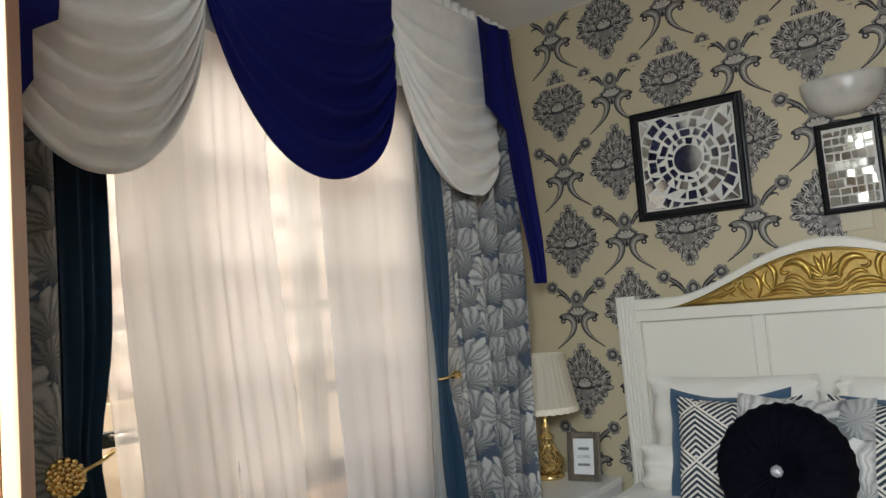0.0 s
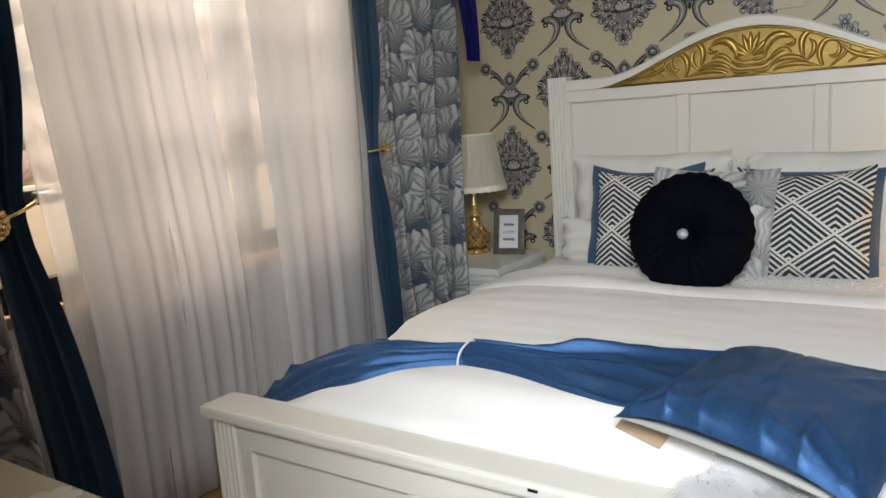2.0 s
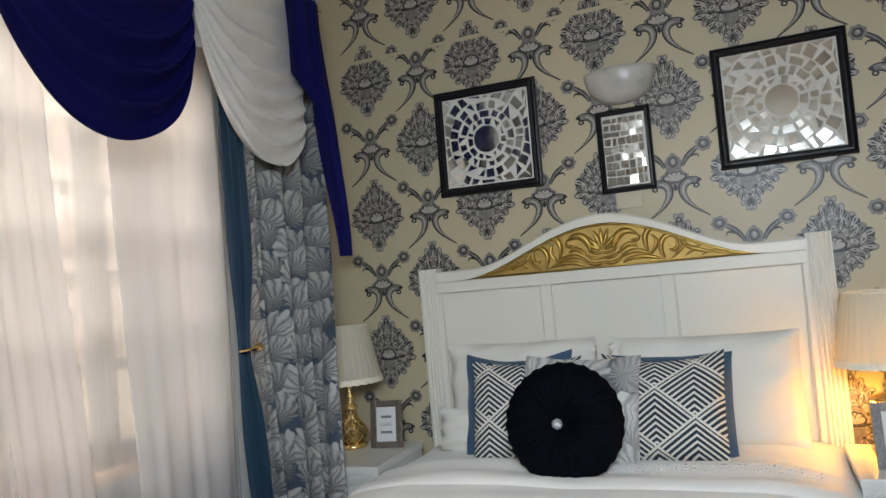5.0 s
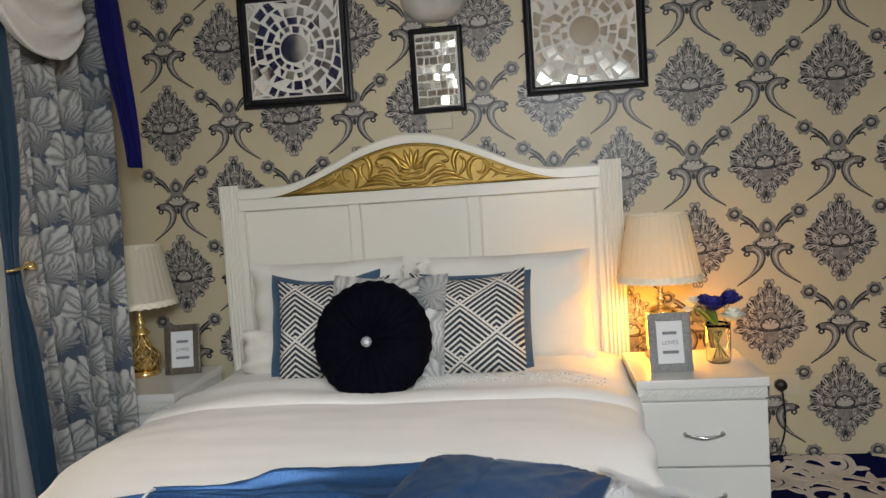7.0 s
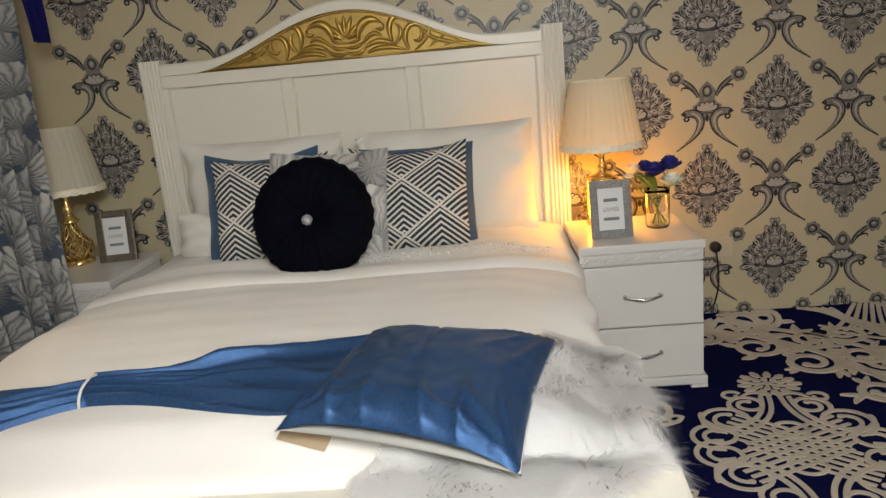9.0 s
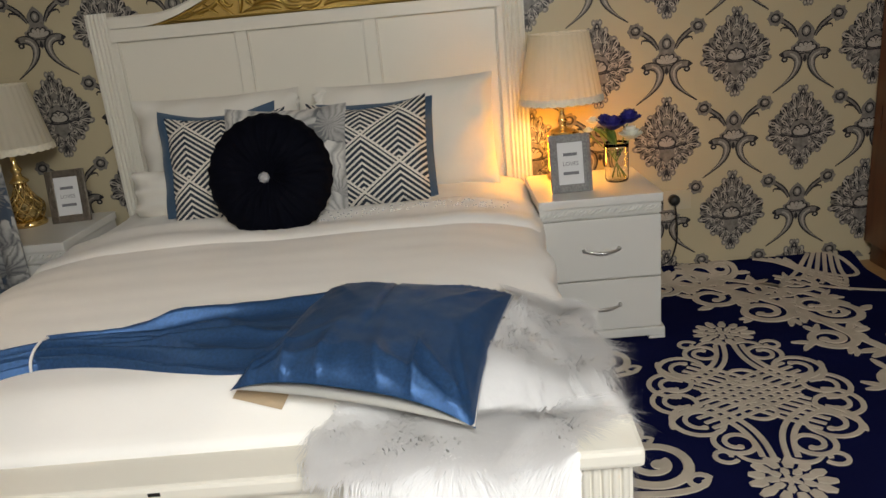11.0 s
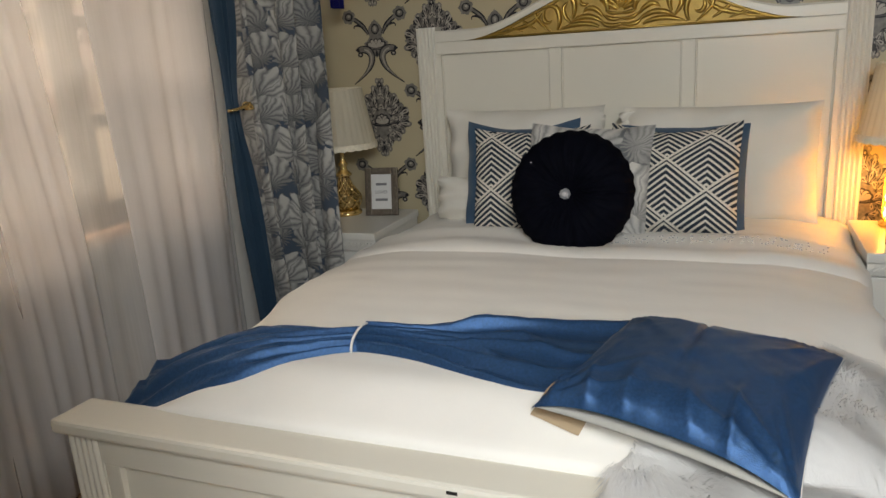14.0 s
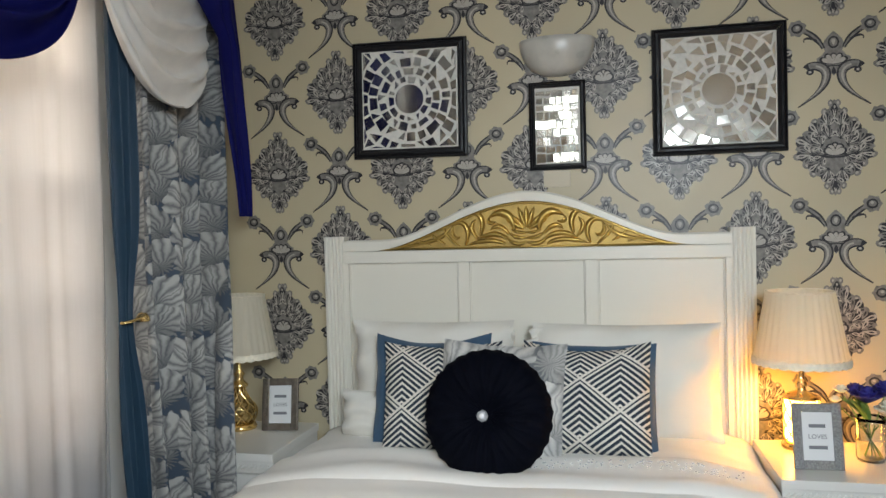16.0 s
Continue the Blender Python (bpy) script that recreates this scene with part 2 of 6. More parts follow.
ROYAL = mat("royal_blue_satin", (0.0022, 0.0035, 0.078), 0.7, vary=0.06, scale=14, bump=0.12, bump_scale=500, spec=0.2)
TEAL = mat("slate_blue_satin", (0.023, 0.052, 0.086), 0.45, vary=0.06, scale=14, bump=0.12, bump_scale=400, spec=0.3)
SATIN = mat("blue_satin", (0.026, 0.086, 0.205), 0.36, metal=0.55, vary=0.20, scale=150, bump=0.30, bump_scale=500, spec=0.5)
TEAL_CUSHION = cloth("slate_blue_cotton", (0.03, 0.075, 0.13), 0.7)
COTTON = mat("white_cotton", (0.82, 0.79, 0.735), 0.8, vary=0.025, scale=5, bump=0.1, bump_scale=40, sheen=0.1)
LINEN = mat("white_pillow_cotton", (0.71, 0.675, 0.60), 0.75, vary=0.03, scale=7, bump=0.25, bump_scale=22)
FUR = mat("white_fur", (0.90, 0.89, 0.87), 0.6, vary=0.05, scale=9, sheen=0.3, island=0.12)
LINING = mat("beige_lining", (0.42, 0.31, 0.20), 0.8, vary=0.06, scale=20, bump=0.1, bump_scale=200)
VELVET = mat("black_velvet", (0.0022, 0.0026, 0.0055), 0.75, vary=0.2, scale=30, bump=0.3, bump_scale=120, spec=0.05)
CRYSTAL = mat("crystal", (0.95, 0.95, 0.97), 0.16, metal=0.7, vary=0.05, scale=40)
GLASS = mat("clear_glass", (0.97, 0.98, 0.97), 0.02, trans=1.0)
SHADE = sheer_cloth("lamp_shade_cloth", 0.0, (0.84, 0.78, 0.64))
FUR_HAIR = sheer_cloth("fur_hair", 0.45, (0.96, 0.95, 0.935), 0.85)
LACE = mat("shade_lace", (0.78, 0.71, 0.56), 0.8, vary=0.1, scale=60, bump=0.4, bump_scale=140)
BULB = mat("lit_crystal", (1.0, 0.8, 0.45), 0.3, emit=(1.0, 0.46, 0.07), emit_strength=52.0)
BULB_SHADE = mat("lit_bulb", (1.0, 0.8, 0.5), 0.3, emit=(1.0, 0.66, 0.28), emit_strength=3.5)
BULB_DIM = mat("unlit_crystal", (0.50, 0.36, 0.15), 0.12, metal=0.8, vary=0.2, scale=40)
PETAL_BLUE = mat("blue_petal", (0.012, 0.012, 0.15), 0.6, vary=0.2, scale=40)
PETAL_WHITE = mat("white_petal", (0.72, 0.74, 0.62), 0.6, vary=0.06, scale=40)
STEM = mat("green_stem", (0.10, 0.20, 0.045), 0.5, vary=0.2, scale=40)
WOOD_PALE = mat("pale_wood", (0.60, 0.40, 0.22), 0.5, vary=0.16, scale=5, bump=0.1, bump_scale=30, stretch=(8, 8, 0.8))
WOOD_RED = mat("reddish_wood_edge", (0.45, 0.25, 0.14), 0.5, vary=0.14, scale=5, stretch=(8, 8, 0.8))
WOOD_DARK = mat("dark_brown_wood", (0.10, 0.038, 0.014), 0.3, vary=0.3, scale=4, bump=0.06, bump_scale=30, stretch=(6, 6, 0.6), coat=0.2)
WOOD_FLOOR = mat("floor_wood", (0.36, 0.20, 0.085), 0.35, vary=0.2, scale=4, stretch=(1, 10, 1))
PILE = mat("navy_pile", (0.0045, 0.0062, 0.036), 0.95, vary=0.15, scale=6, bump=0.6, bump_scale=350, spec=0.03)
PILE_CREAM = mat("cream_pile", (0.50, 0.43, 0.34), 0.95, vary=0.12, scale=14, bump=0.7, bump_scale=350)
STEEL = mat("grey_window_steel", (0.022, 0.026, 0.024), 0.6, vary=0.1, scale=12, spec=0.2)
STONE = mat("pinkish_stone", (0.29, 0.215, 0.195), 0.9, vary=0.25, scale=9, bump=0.9, bump_scale=14)
RENDER_WALL = mat("cream_outer_wall", (0.40, 0.33, 0.25), 0.85, vary=0.06, scale=3)
SOIL = mat("paved_yard", (0.36, 0.32, 0.27), 0.9, vary=0.12, scale=3, bump=0.2, bump_scale=30)
PANE = mat("window_glass", (1, 1, 1), 0.0, trans=1.0, ior=1.1)
PLASTIC = mat("black_plastic", (0.012, 0.012, 0.012), 0.4)
PLATE = mat("socket_plate", (0.52, 0.45, 0.32), 0.35)
ALABASTER = mat("alabaster_glass", (0.50, 0.475, 0.42), 0.3, vary=0.12, scale=14)
CARD = mat("white_card", (0.62, 0.62, 0.61), 0.6)
INK = mat("grey_ink", (0.16, 0.16, 0.17), 0.7)
IRON = mat("worn_iron", (0.13, 0.12, 0.11), 0.45, metal=0.8, vary=0.25, scale=30)
BRONZE = mat("bronze_panel", (0.20, 0.115, 0.045), 0.25, metal=0.6, vary=0.2, scale=6)
DECAL = mat("white_flower_print", (0.80, 0.77, 0.70), 0.4)
PALM = leaf_cloth("palm_leaf_cloth", (0.045, 0.066, 0.095), (0.080, 0.084, 0.090), (0.44, 0.43, 0.40), 0.128)
PALM_PALE = leaf_cloth("pale_palm_cloth", (0.12, 0.125, 0.13), (0.19, 0.19, 0.185), (0.60, 0.58, 0.54), 0.19)
CHEVRON = chevron_cloth("chevron_cloth")
SHEER_THIN = sheer_cloth("thin_sheer", 0.66)
SHEER_FULL = sheer_cloth("full_sheer", 0.06)


# ---- mesh helpers ----
class Geo:
    """Collects vertices and faces for one mesh."""
    def __init__(self):
        self.v, self.f, self.m, self.uv = [], [], [], []

    def add(self, verts, faces, mi=0):
        n = len(self.v)
        self.v += [tuple(p) for p in verts]
        self.f += [tuple(i + n for i in f) for f in faces]
        self.m += [mi] * len(faces)

    def box(self, lo, hi, c=0.0):
        """A box with edges chamfered by c."""
        bm = bmesh.new()
        bmesh.ops.create_cube(bm, size=1.0)
        for v in bm.verts:
            v.co = Vector([(lo[i] + hi[i]) / 2 + v.co[i] * (hi[i] - lo[i]) for i in range(3)])
        if c > 0:
            bmesh.ops.bevel(bm, geom=bm.edges[:], offset=c, segments=2, profile=0.6, affect='EDGES')
        bm.verts.index_update()
        self.add([v.co[:] for v in bm.verts], [[v.index for v in f.verts] for f in bm.faces])
        bm.free()
        return self

    def lathe(self, profile, n=24, at=(0, 0, 0), flute=0.0, flutes=0):
        vs, fs = [], []
        for r, z in profile:
            for i in range(n):
                a = 2 * math.pi * i / n
                rr = r * (1 + flute * math.cos(flutes * a)) if flutes else r
                vs.append((at[0] + rr * math.cos(a), at[1] + rr * math.sin(a), at[2] + z))
        for k in range(len(profile) - 1):
            for i in range(n):
                j = (i + 1) % n
                fs.append((k * n + i, k * n + j, (k + 1) * n + j, (k + 1) * n + i))
        self.add(vs, fs)
        return self

    def tube(self, pts, r, n=8):
        pts = [Vector(p) for p in pts]
        rs = r if isinstance(r, (list, tuple)) else [r] * len(pts)
        vs, fs = [], []
        for k, p in enumerate(pts):
            d = (pts[min(k + 1, len(pts) - 1)] - pts[max(k - 1, 0)]).normalized()
            a = d.orthogonal() if k == 0 else (a - d * a.dot(d))
            a.normalize()
            b = d.cross(a)
            for i in range(n):
                t = 2 * math.pi * i / n
                vs.append(p + rs[k] * (a * math.cos(t) + b * math.sin(t)))
        for k in range(len(pts) - 1):
            for i in range(n):
                j = (i + 1) % n
                fs.append((k * n + i, k * n + j, (k + 1) * n + j, (k + 1) * n + i))
        m = (len(pts) - 1) * n
        fs += [tuple(range(n))[::-1], tuple(range(m, m + n))]
        self.add(vs, fs)
        return self

    def grid(self, fn, nu, nv, uv=None):
        """fn(u, v) gives a point, for u and v from 0 to 1; uv(u, v) gives the texture place."""
        n = len(self.v)
        for j in range(nv + 1):
            for i in range(nu + 1):
                u, v = i / nu, j / nv
                self.v.append(tuple(fn(u, v)))
                self.uv.append(uv(u, v) if uv else (u, v))
        w = nu + 1
        for j in range(nv):
            for i in range(nu):
                a = n + j * w + i
                self.f.append((a, a + 1, a + w + 1, a + w))
                self.m.append(0)
        return self

    def lobe(self, pts, width, height, to3):
        """A carved leaf or scroll: a ridge along pts (flat), raised by height; to3 places (x, z, lift)."""
        n = len(pts)
        vs, fs = [], []
        for k, p in enumerate(pts):
            q0, q1 = pts[max(k - 1, 0)], pts[min(k + 1, n - 1)]
            dx, dz = q1[0] - q0[0], q1[1] - q0[1]
            l = math.hypot(dx, dz) or 1
            nx, nz = -dz / l, dx / l
            t = k / (n - 1)
            w = width * (math.sin(math.pi * min(1, t * 0.9 + 0.1)) ** 0.7 + 0.05)
            for s in (-1, -0.6, 0, 0.6, 1):
                vs.append(to3(p[0] + nx * w * s / 2, p[1] + nz * w * s / 2, height * (1 - s * s) * min(1, w / width + 0.2)))
        for k in range(n - 1):
            for i in range(4):
                a = k * 5 + i
                fs.append((a, a + 1, a + 6, a + 5))
        self.add(vs, fs)
        return self

    def mesh(self, name, mats, smooth=False):
        me = bpy.data.meshes.new(name)
        me.from_pydata(self.v, [], self.f)
        for mt in (mats if isinstance(mats, (list, tuple)) else [mats]):
            me.materials.append(mt)
        me.polygons.foreach_set("material_index", self.m)
        if smooth:
            me.polygons.foreach_set("use_smooth", [True] * len(self.f))
        if len(self.uv) == len(self.v):
            lay = me.uv_layers.new(name="UVMap")
            idx = np.zeros(len(me.loops), dtype=np.int32)
            me.loops.foreach_get("vertex_index", idx)
            lay.data.foreach_set("uv", np.array(self.uv, dtype=np.float32)[idx].ravel())
        bm = bmesh.new()
        bm.from_mesh(me)
        if not self.uv:
            bmesh.ops.recalc_face_normals(bm, faces=bm.faces[:])
        bm.to_mesh(me)
        bm.free()
        me.update()
        return me


def thing(name, label, category, group="", kind="", at=(0, 0, 0)):
    ob = tagged(new(name), label, category, group, kind)
    ob.location = at
    return ob


def part(name, geo, material, parent=None, label="", smooth=False):
    """One mesh object under a thing or a part."""
    ob = new(name, geo.mesh(name, material, smooth))
    ob.parent = parent
    if label:
        ob["label"] = label
    return ob


def solo(name, geo, material, label, category, group="", kind="", smooth=False):
    return tagged(new(name, geo.mesh(name, material, smooth)), label, category, group, kind)


def thicken(ob, t, offset=0.0):
    md = ob.modifiers.new("thickness", 'SOLIDIFY')
    md.thickness, md.offset = t, offset
    return ob


def B(lo, hi, c=0.0):
    return Geo().box(lo, hi, c)


def smoothstep(a, b, x):
    t = max(0.0, min(1.0, (x - a) / (b - a)))
    return t * t * (3 - 2 * t)


# ---- the room ----
XW, YS, XE, ZC = -0.60, -3.80, 3.90, 2.79
W_Y0, W_Y1, W_Z0, W_Z1 = -2.36, -0.86, 0.76, 2.42


def structure(name, geo, material, label, category):
    return solo(name, geo, material, label, category, kind="structure")


structure("floor", B((XW - 0.2, YS - 0.2, -0.12), (XE + 0.1, 0.15, 0.0)), WOOD_FLOOR, "brown laminate floor, mostly hidden by the rug", "floor")
structure("ceiling", B((XW - 0.2, YS - 0.2, ZC), (XE + 0.1, 0.15, ZC + 0.15)), CEILING, "plain off-white painted ceiling", "ceiling")
structure("wall_north", B((XW - 0.2, 0.0, 0.0), (XE + 0.1, 0.15, ZC)), PAPER, "cream wallpapered wall with grey damask print", "wall")
g = Geo()
g.box((XW - 0.2, YS - 0.2, 0), (XW, W_Y0, ZC))
g.box((XW - 0.2, W_Y1, 0), (XW, 0.0, ZC))
g.box((XW - 0.2, W_Y0, 0), (XW, W_Y1, W_Z0))
g.box((XW - 0.2, W_Y0, W_Z1), (XW, W_Y1, ZC))
structure("wall_west", g, PLASTER, "plain plastered wall with the curtained window", "wall")
structure("wall_east", B((XE, YS - 0.2, 0), (XE + 0.1, 0.0, ZC)), PLASTER, "plain plastered wall", "wall")
D0, D1 = 0.58, 2.55
g = Geo()
g.box((XW, YS - 0.15, 0), (D0, YS, ZC))
g.box((D1, YS - 0.15, 0), (XE, YS, ZC))
g.box((D0, YS - 0.15, 2.08), (D1, YS, 2.15))
g.box((D0, YS - 0.15, 2.60), (D1, YS, ZC))
g.box((D0, YS - 0.15, 2.15), (0.62, YS, 2.60))
g.box((1.24, YS - 0.15, 2.15), (D1, YS, 2.60))
structure("wall_south", g, PLASTER, "plain plastered wall with a doorway", "wall")
structure("ground", B((-60, -60, -0.6), (60, 60, -0.4)), SOIL, "paved yard around the house", "ground")

# wallpaper print: one raised layer of motifs
FX0, FZ0, FDX, FDZ = -0.235, 1.645, 0.286, 0.68


def ellipse(cx, cz, rx, rz, n=12, rot=0.0, bumps=0, amp=0.0):
    out = []
    for i in range(n):
        a = 2 * math.pi * i / n
        k = 1 + (amp * math.cos(bumps * a) if bumps else 0)
        x, z = rx * k * math.cos(a), rz * k * math.sin(a)
        out.append((cx + x * math.cos(rot) - z * math.sin(rot), cz + x * math.sin(rot) + z * math.cos(rot)))
    return out


def drop(cx, cz, length, width, ang, n=12):
    """A teardrop that starts at (cx, cz) and points along ang."""
    out = []
    for i in range(n):
        t = 2 * math.pi * i / n
        l = (1 - math.cos(t)) / 2
        w = math.sin(t) * math.sin(t / 2) ** 1.2 * 0.62
        out.append((cx + length * l * math.cos(ang) - width * w * math.sin(ang), cz + length * l * math.sin(ang) + width * w * math.cos(ang)))
    return out


def horn(pts, w0, w1):
    """A tapering band along pts, as one polygon strip."""
    left, right = [], []
    n = len(pts)
    for k, p in enumerate(pts):
        q0, q1 = pts[max(k - 1, 0)], pts[min(k + 1, n - 1)]
        dx, dz = q1[0] - q0[0], q1[1] - q0[1]
        l = math.hypot(dx, dz) or 1
        t = k / (n - 1)
        w = w0 + (w1 - w0) * t + 0.9 * w0 * math.sin(math.pi * t) ** 2 * (1 - t)
        left.append((p[0] - dz / l * w / 2, p[1] + dx / l * w / 2))
        right.append((p[0] + dz / l * w / 2, p[1] - dx / l * w / 2))
    return left, right


def bez(p0, p1, p2, p3, n=10):
    out = []
    for i in range(n + 1):
        t = i / n
        out.append(tuple((1 - t) ** 3 * a + 3 * t * (1 - t) ** 2 * b + 3 * t * t * (1 - t) * c + t ** 3 * d for a, b, c, d in zip(p0, p1, p2, p3)))
    return out


class Print:
    """Flat motif pieces: polygons with a layer and a colour."""
    def __init__(self):
        self.polys, self.k = [], 0

    def poly(self, pts, mi, both=True):
        self.k += 1
        lift = 0.0006 + 0.00002 * self.k
        self.polys.append((list(pts), mi, lift))
        if both:
            self.polys.append(([(-x, z) for x, z in pts][::-1], mi, lift + 0.00001))

    def strip(self, pts, w0, w1, mi, both=True):
        l, r = horn(pts, w0, w1)
        self.k += 1
        lift = 0.0006 + 0.00002 * self.k
        for a in range(len(l) - 1):
            q = [l[a], l[a + 1], r[a + 1], r[a]]
            self.polys.append((q, mi, lift))
            if both:
                self.polys.append(([(-x, z) for x, z in q][::-1], mi, lift + 0.00001))


def medallion():
    p = Print()
    prof = [(0.0, 0.178), (0.022, 0.165), (0.030, 0.145), (0.052, 0.135), (0.066, 0.118), (0.090, 0.098), (0.102, 0.078), (0.112, 0.055),
            (0.104, 0.044), (0.132, 0.036), (0.134, 0.016), (0.124, 0.006), (0.147, -0.008), (0.142, -0.030), (0.112, -0.042), (0.116, -0.062),
            (0.094, -0.074), (0.098, -0.094), (0.066, -0.108), (0.048, -0.106), (0.056, -0.124), (0.044, -0.140), (0.024, -0.142), (0.020, -0.160), (0.0, -0.176)]
    # the outline as vertical slices on each side of the axis
    prof = [(x * (0.86 if k % 2 == 0 and 0 < k < len(prof) - 1 else 1.0), z) for k, (x, z) in enumerate(prof)]
    for (x0, z0), (x1, z1) in zip(prof, prof[1:]):
        if abs(z0 - z1) > 1e-5:
            p.polys.append(([(-x0, z0), (x0, z0), (x1, z1), (-x1, z1)], 0, 0.0005))
    for (x, z) in prof[1:-1:2]:
        p.poly(ellipse(x * 0.93, z, 0.015, 0.013, 9), 0)
        p.poly(ellipse(x * 0.90, z, 0.007, 0.006, 7), 2)
    # serrated leaves, each a fan of small blades on a dark ground: place, direction, length
    for x, z, ang, l, both in ((0.0, 0.098, 90, 0.058, False), (0.026, 0.078, 66, 0.056, True), (0.054, 0.048, 44, 0.060, True), (0.076, 0.012, 20, 0.062, True),
                               (0.078, -0.022, -8, 0.056, True), (0.056, -0.052, -32, 0.054, True), (0.026, -0.078, -56, 0.052, True), (0.0, -0.108, -90, 0.052, False),
                               (0.020, 0.036, 72, 0.046, True), (0.044, 0.010, 36, 0.046, True), (0.034, -0.026, -14, 0.044, True)):
        a = radians(ang)
        p.poly(ellipse(x + 0.46 * l * math.cos(a), z + 0.46 * l * math.sin(a), l * 0.56, l * 0.40, 12, a), 1, both)
        for k in (-2, -1, 0, 1, 2):
            b = a + k * radians(33)
            ll = l * (1.0 - 0.13 * abs(k))
            p.poly(drop(x + 0.08 * l * math.cos(b), z + 0.08 * l * math.sin(b), ll, l * 0.30, b, 10), 2 if k % 2 == 0 else 0, both)
            p.poly(drop(x + 0.45 * ll * math.cos(b), z + 0.45 * ll * math.sin(b), ll * 0.42, l * 0.12, b, 8), 1, both)
    # the lotus in the middle
    p.strip(bez((0.0, -0.034), (0.03, -0.036), (0.06, -0.026), (0.082, -0.012)), 0.006, 0.002, 1)
    for a, l in ((90, 0.052), (62, 0.05), (36, 0.046)):
        p.poly(drop(0.0, -0.03, l, 0.034, radians(a)), 1)
        p.poly(drop(0.0, -0.027, l * 0.82, 0.024, radians(a)), 2)
    p.poly(ellipse(0, 0.150, 0.012, 0.013, 10), 1, False)
    p.poly(ellipse(0, 0.150, 0.005, 0.006, 8), 2, False)
    p.poly(ellipse(0, -0.135, 0.010, 0.014, 10), 1, False)
    return p


def sprig():
    """The knot between two medallions, its horns and its two buds."""
    p = Print()
    body = [(0.0, -0.066), (0.018, -0.045), (0.030, -0.03), (0.058, -0.022), (0.060, 0.004), (0.044, 0.012), (0.030, 0.03), (0.040, 0.05), (0.030, 0.074), (0.012, 0.094), (0.0, 0.104)]
    for (x0, z0), (x1, z1) in zip(body, body[1:]):
        p.polys.append(([(-x0, z0), (x0, z0), (x1, z1), (-x1, z1)], 0, 0.0005))
    p.poly(ellipse(0, 0.062, 0.020, 0.024, 12), 1, False)
    p.poly(ellipse(0, 0.062, 0.014, 0.017, 12), 0, False)
    p.poly(drop(0, 0.05, 0.024, 0.016, radians(90)), 2, False)
    for a, l in ((90, 0.044), (55, 0.05), (25, 0.055)):
        p.poly(drop(0.0, -0.022, l, 0.026, radians(a)), 1)
        p.poly(drop(0.0, -0.020, l * 0.84, 0.019, radians(a)), 2)
    p.strip(bez((0.0, -0.026), (0.02, -0.03), (0.04, -0.026), (0.056, -0.018)), 0.004, 0.003, 1)
    p.poly(drop(0, -0.03, 0.030, 0.018, radians(-90)), 1, False)
    # horns
    path = bez((0.092, -0.050), (0.115, -0.018), (0.030, -0.010), (0.026, -0.060), 12)[2:] + bez((0.026, -0.060), (0.026, -0.115), (0.085, -0.150), (0.128, -0.180), 12)[1:]
    p.strip(path, 0.032, 0.005, 1)
    p.strip([(x + 0.0015, z + 0.001) for x, z in path[2:-2]], 0.022, 0.002, 0)
    p.strip([(x + 0.003, z) for x, z in path[5:-4]], 0.007, 0.001, 2)
    p.poly(ellipse(0.084, -0.047, 0.014, 0.012, 10), 1)
    p.poly(ellipse(0.084, -0.047, 0.006, 0.005, 8), 2)
    # stems and buds
    stem = bez((0.036, 0.040), (0.05, 0.075), (0.08, 0.10), (0.112, 0.116), 8)
    p.strip(stem, 0.013, 0.022, 1)
    p.strip(stem, 0.004, 0.010, 0)
    curl = bez((0.058, 0.070), (0.078, 0.084), (0.112, 0.090), (0.104, 0.068), 8)
    p.strip(curl, 0.007, 0.004, 1)
    p.poly(ellipse(0.128, 0.122, 0.033, 0.031, 20, 0, 7, 0.12), 0)
    p.poly(ellipse(0.128, 0.122, 0.021, 0.019, 12), 1)
    p.poly(ellipse(0.129, 0.123, 0.014, 0.012, 10), 0)
    p.poly(ellipse(0.127, 0.126, 0.007, 0.006, 8), 2)
    return p


g = Geo()
med, spr = medallion(), sprig()
for i in range(0, 15):
    cx = FX0 + FDX * i
    for j in range(-6, 6):
        for motif, odd in ((med, 0), (spr, 1)):
            cz = FZ0 + FDZ * j / 2
            if (i + j) % 2 != odd or cz < -0.1 or cz > ZC + 0.15 or cx < XW - 0.1 or cx > 3.35:
                continue
            for pts, mi, lift in motif.polys:
                q = [(cx + x * (1.06 - 0.42 * min(1.0, abs(z) / 0.17) ** 1.3 if odd == 0 else 1.0), -lift, cz + z * (1.04 if odd == 0 else 1.0)) for x, z in pts]
                if min(c[2] for c in q) < 0.01 or max(c[2] for c in q) > ZC or min(c[0] for c in q) < XW:
                    continue
                g.add(q, [range(len(q))], mi)
structure("wallpaper_print", g, [PRINT_GREY, PRINT_DARK, PRINT_PALE], "grey and black damask medallions printed on the wallpaper", "wallpaper")

structure("wallpaper_seam", B((XW, -0.0032, 2.420), (3.2, -0.0016, 2.438), 0.0005), PAPER, "raised horizontal seam in the wallpaper", "wallpaper seam")

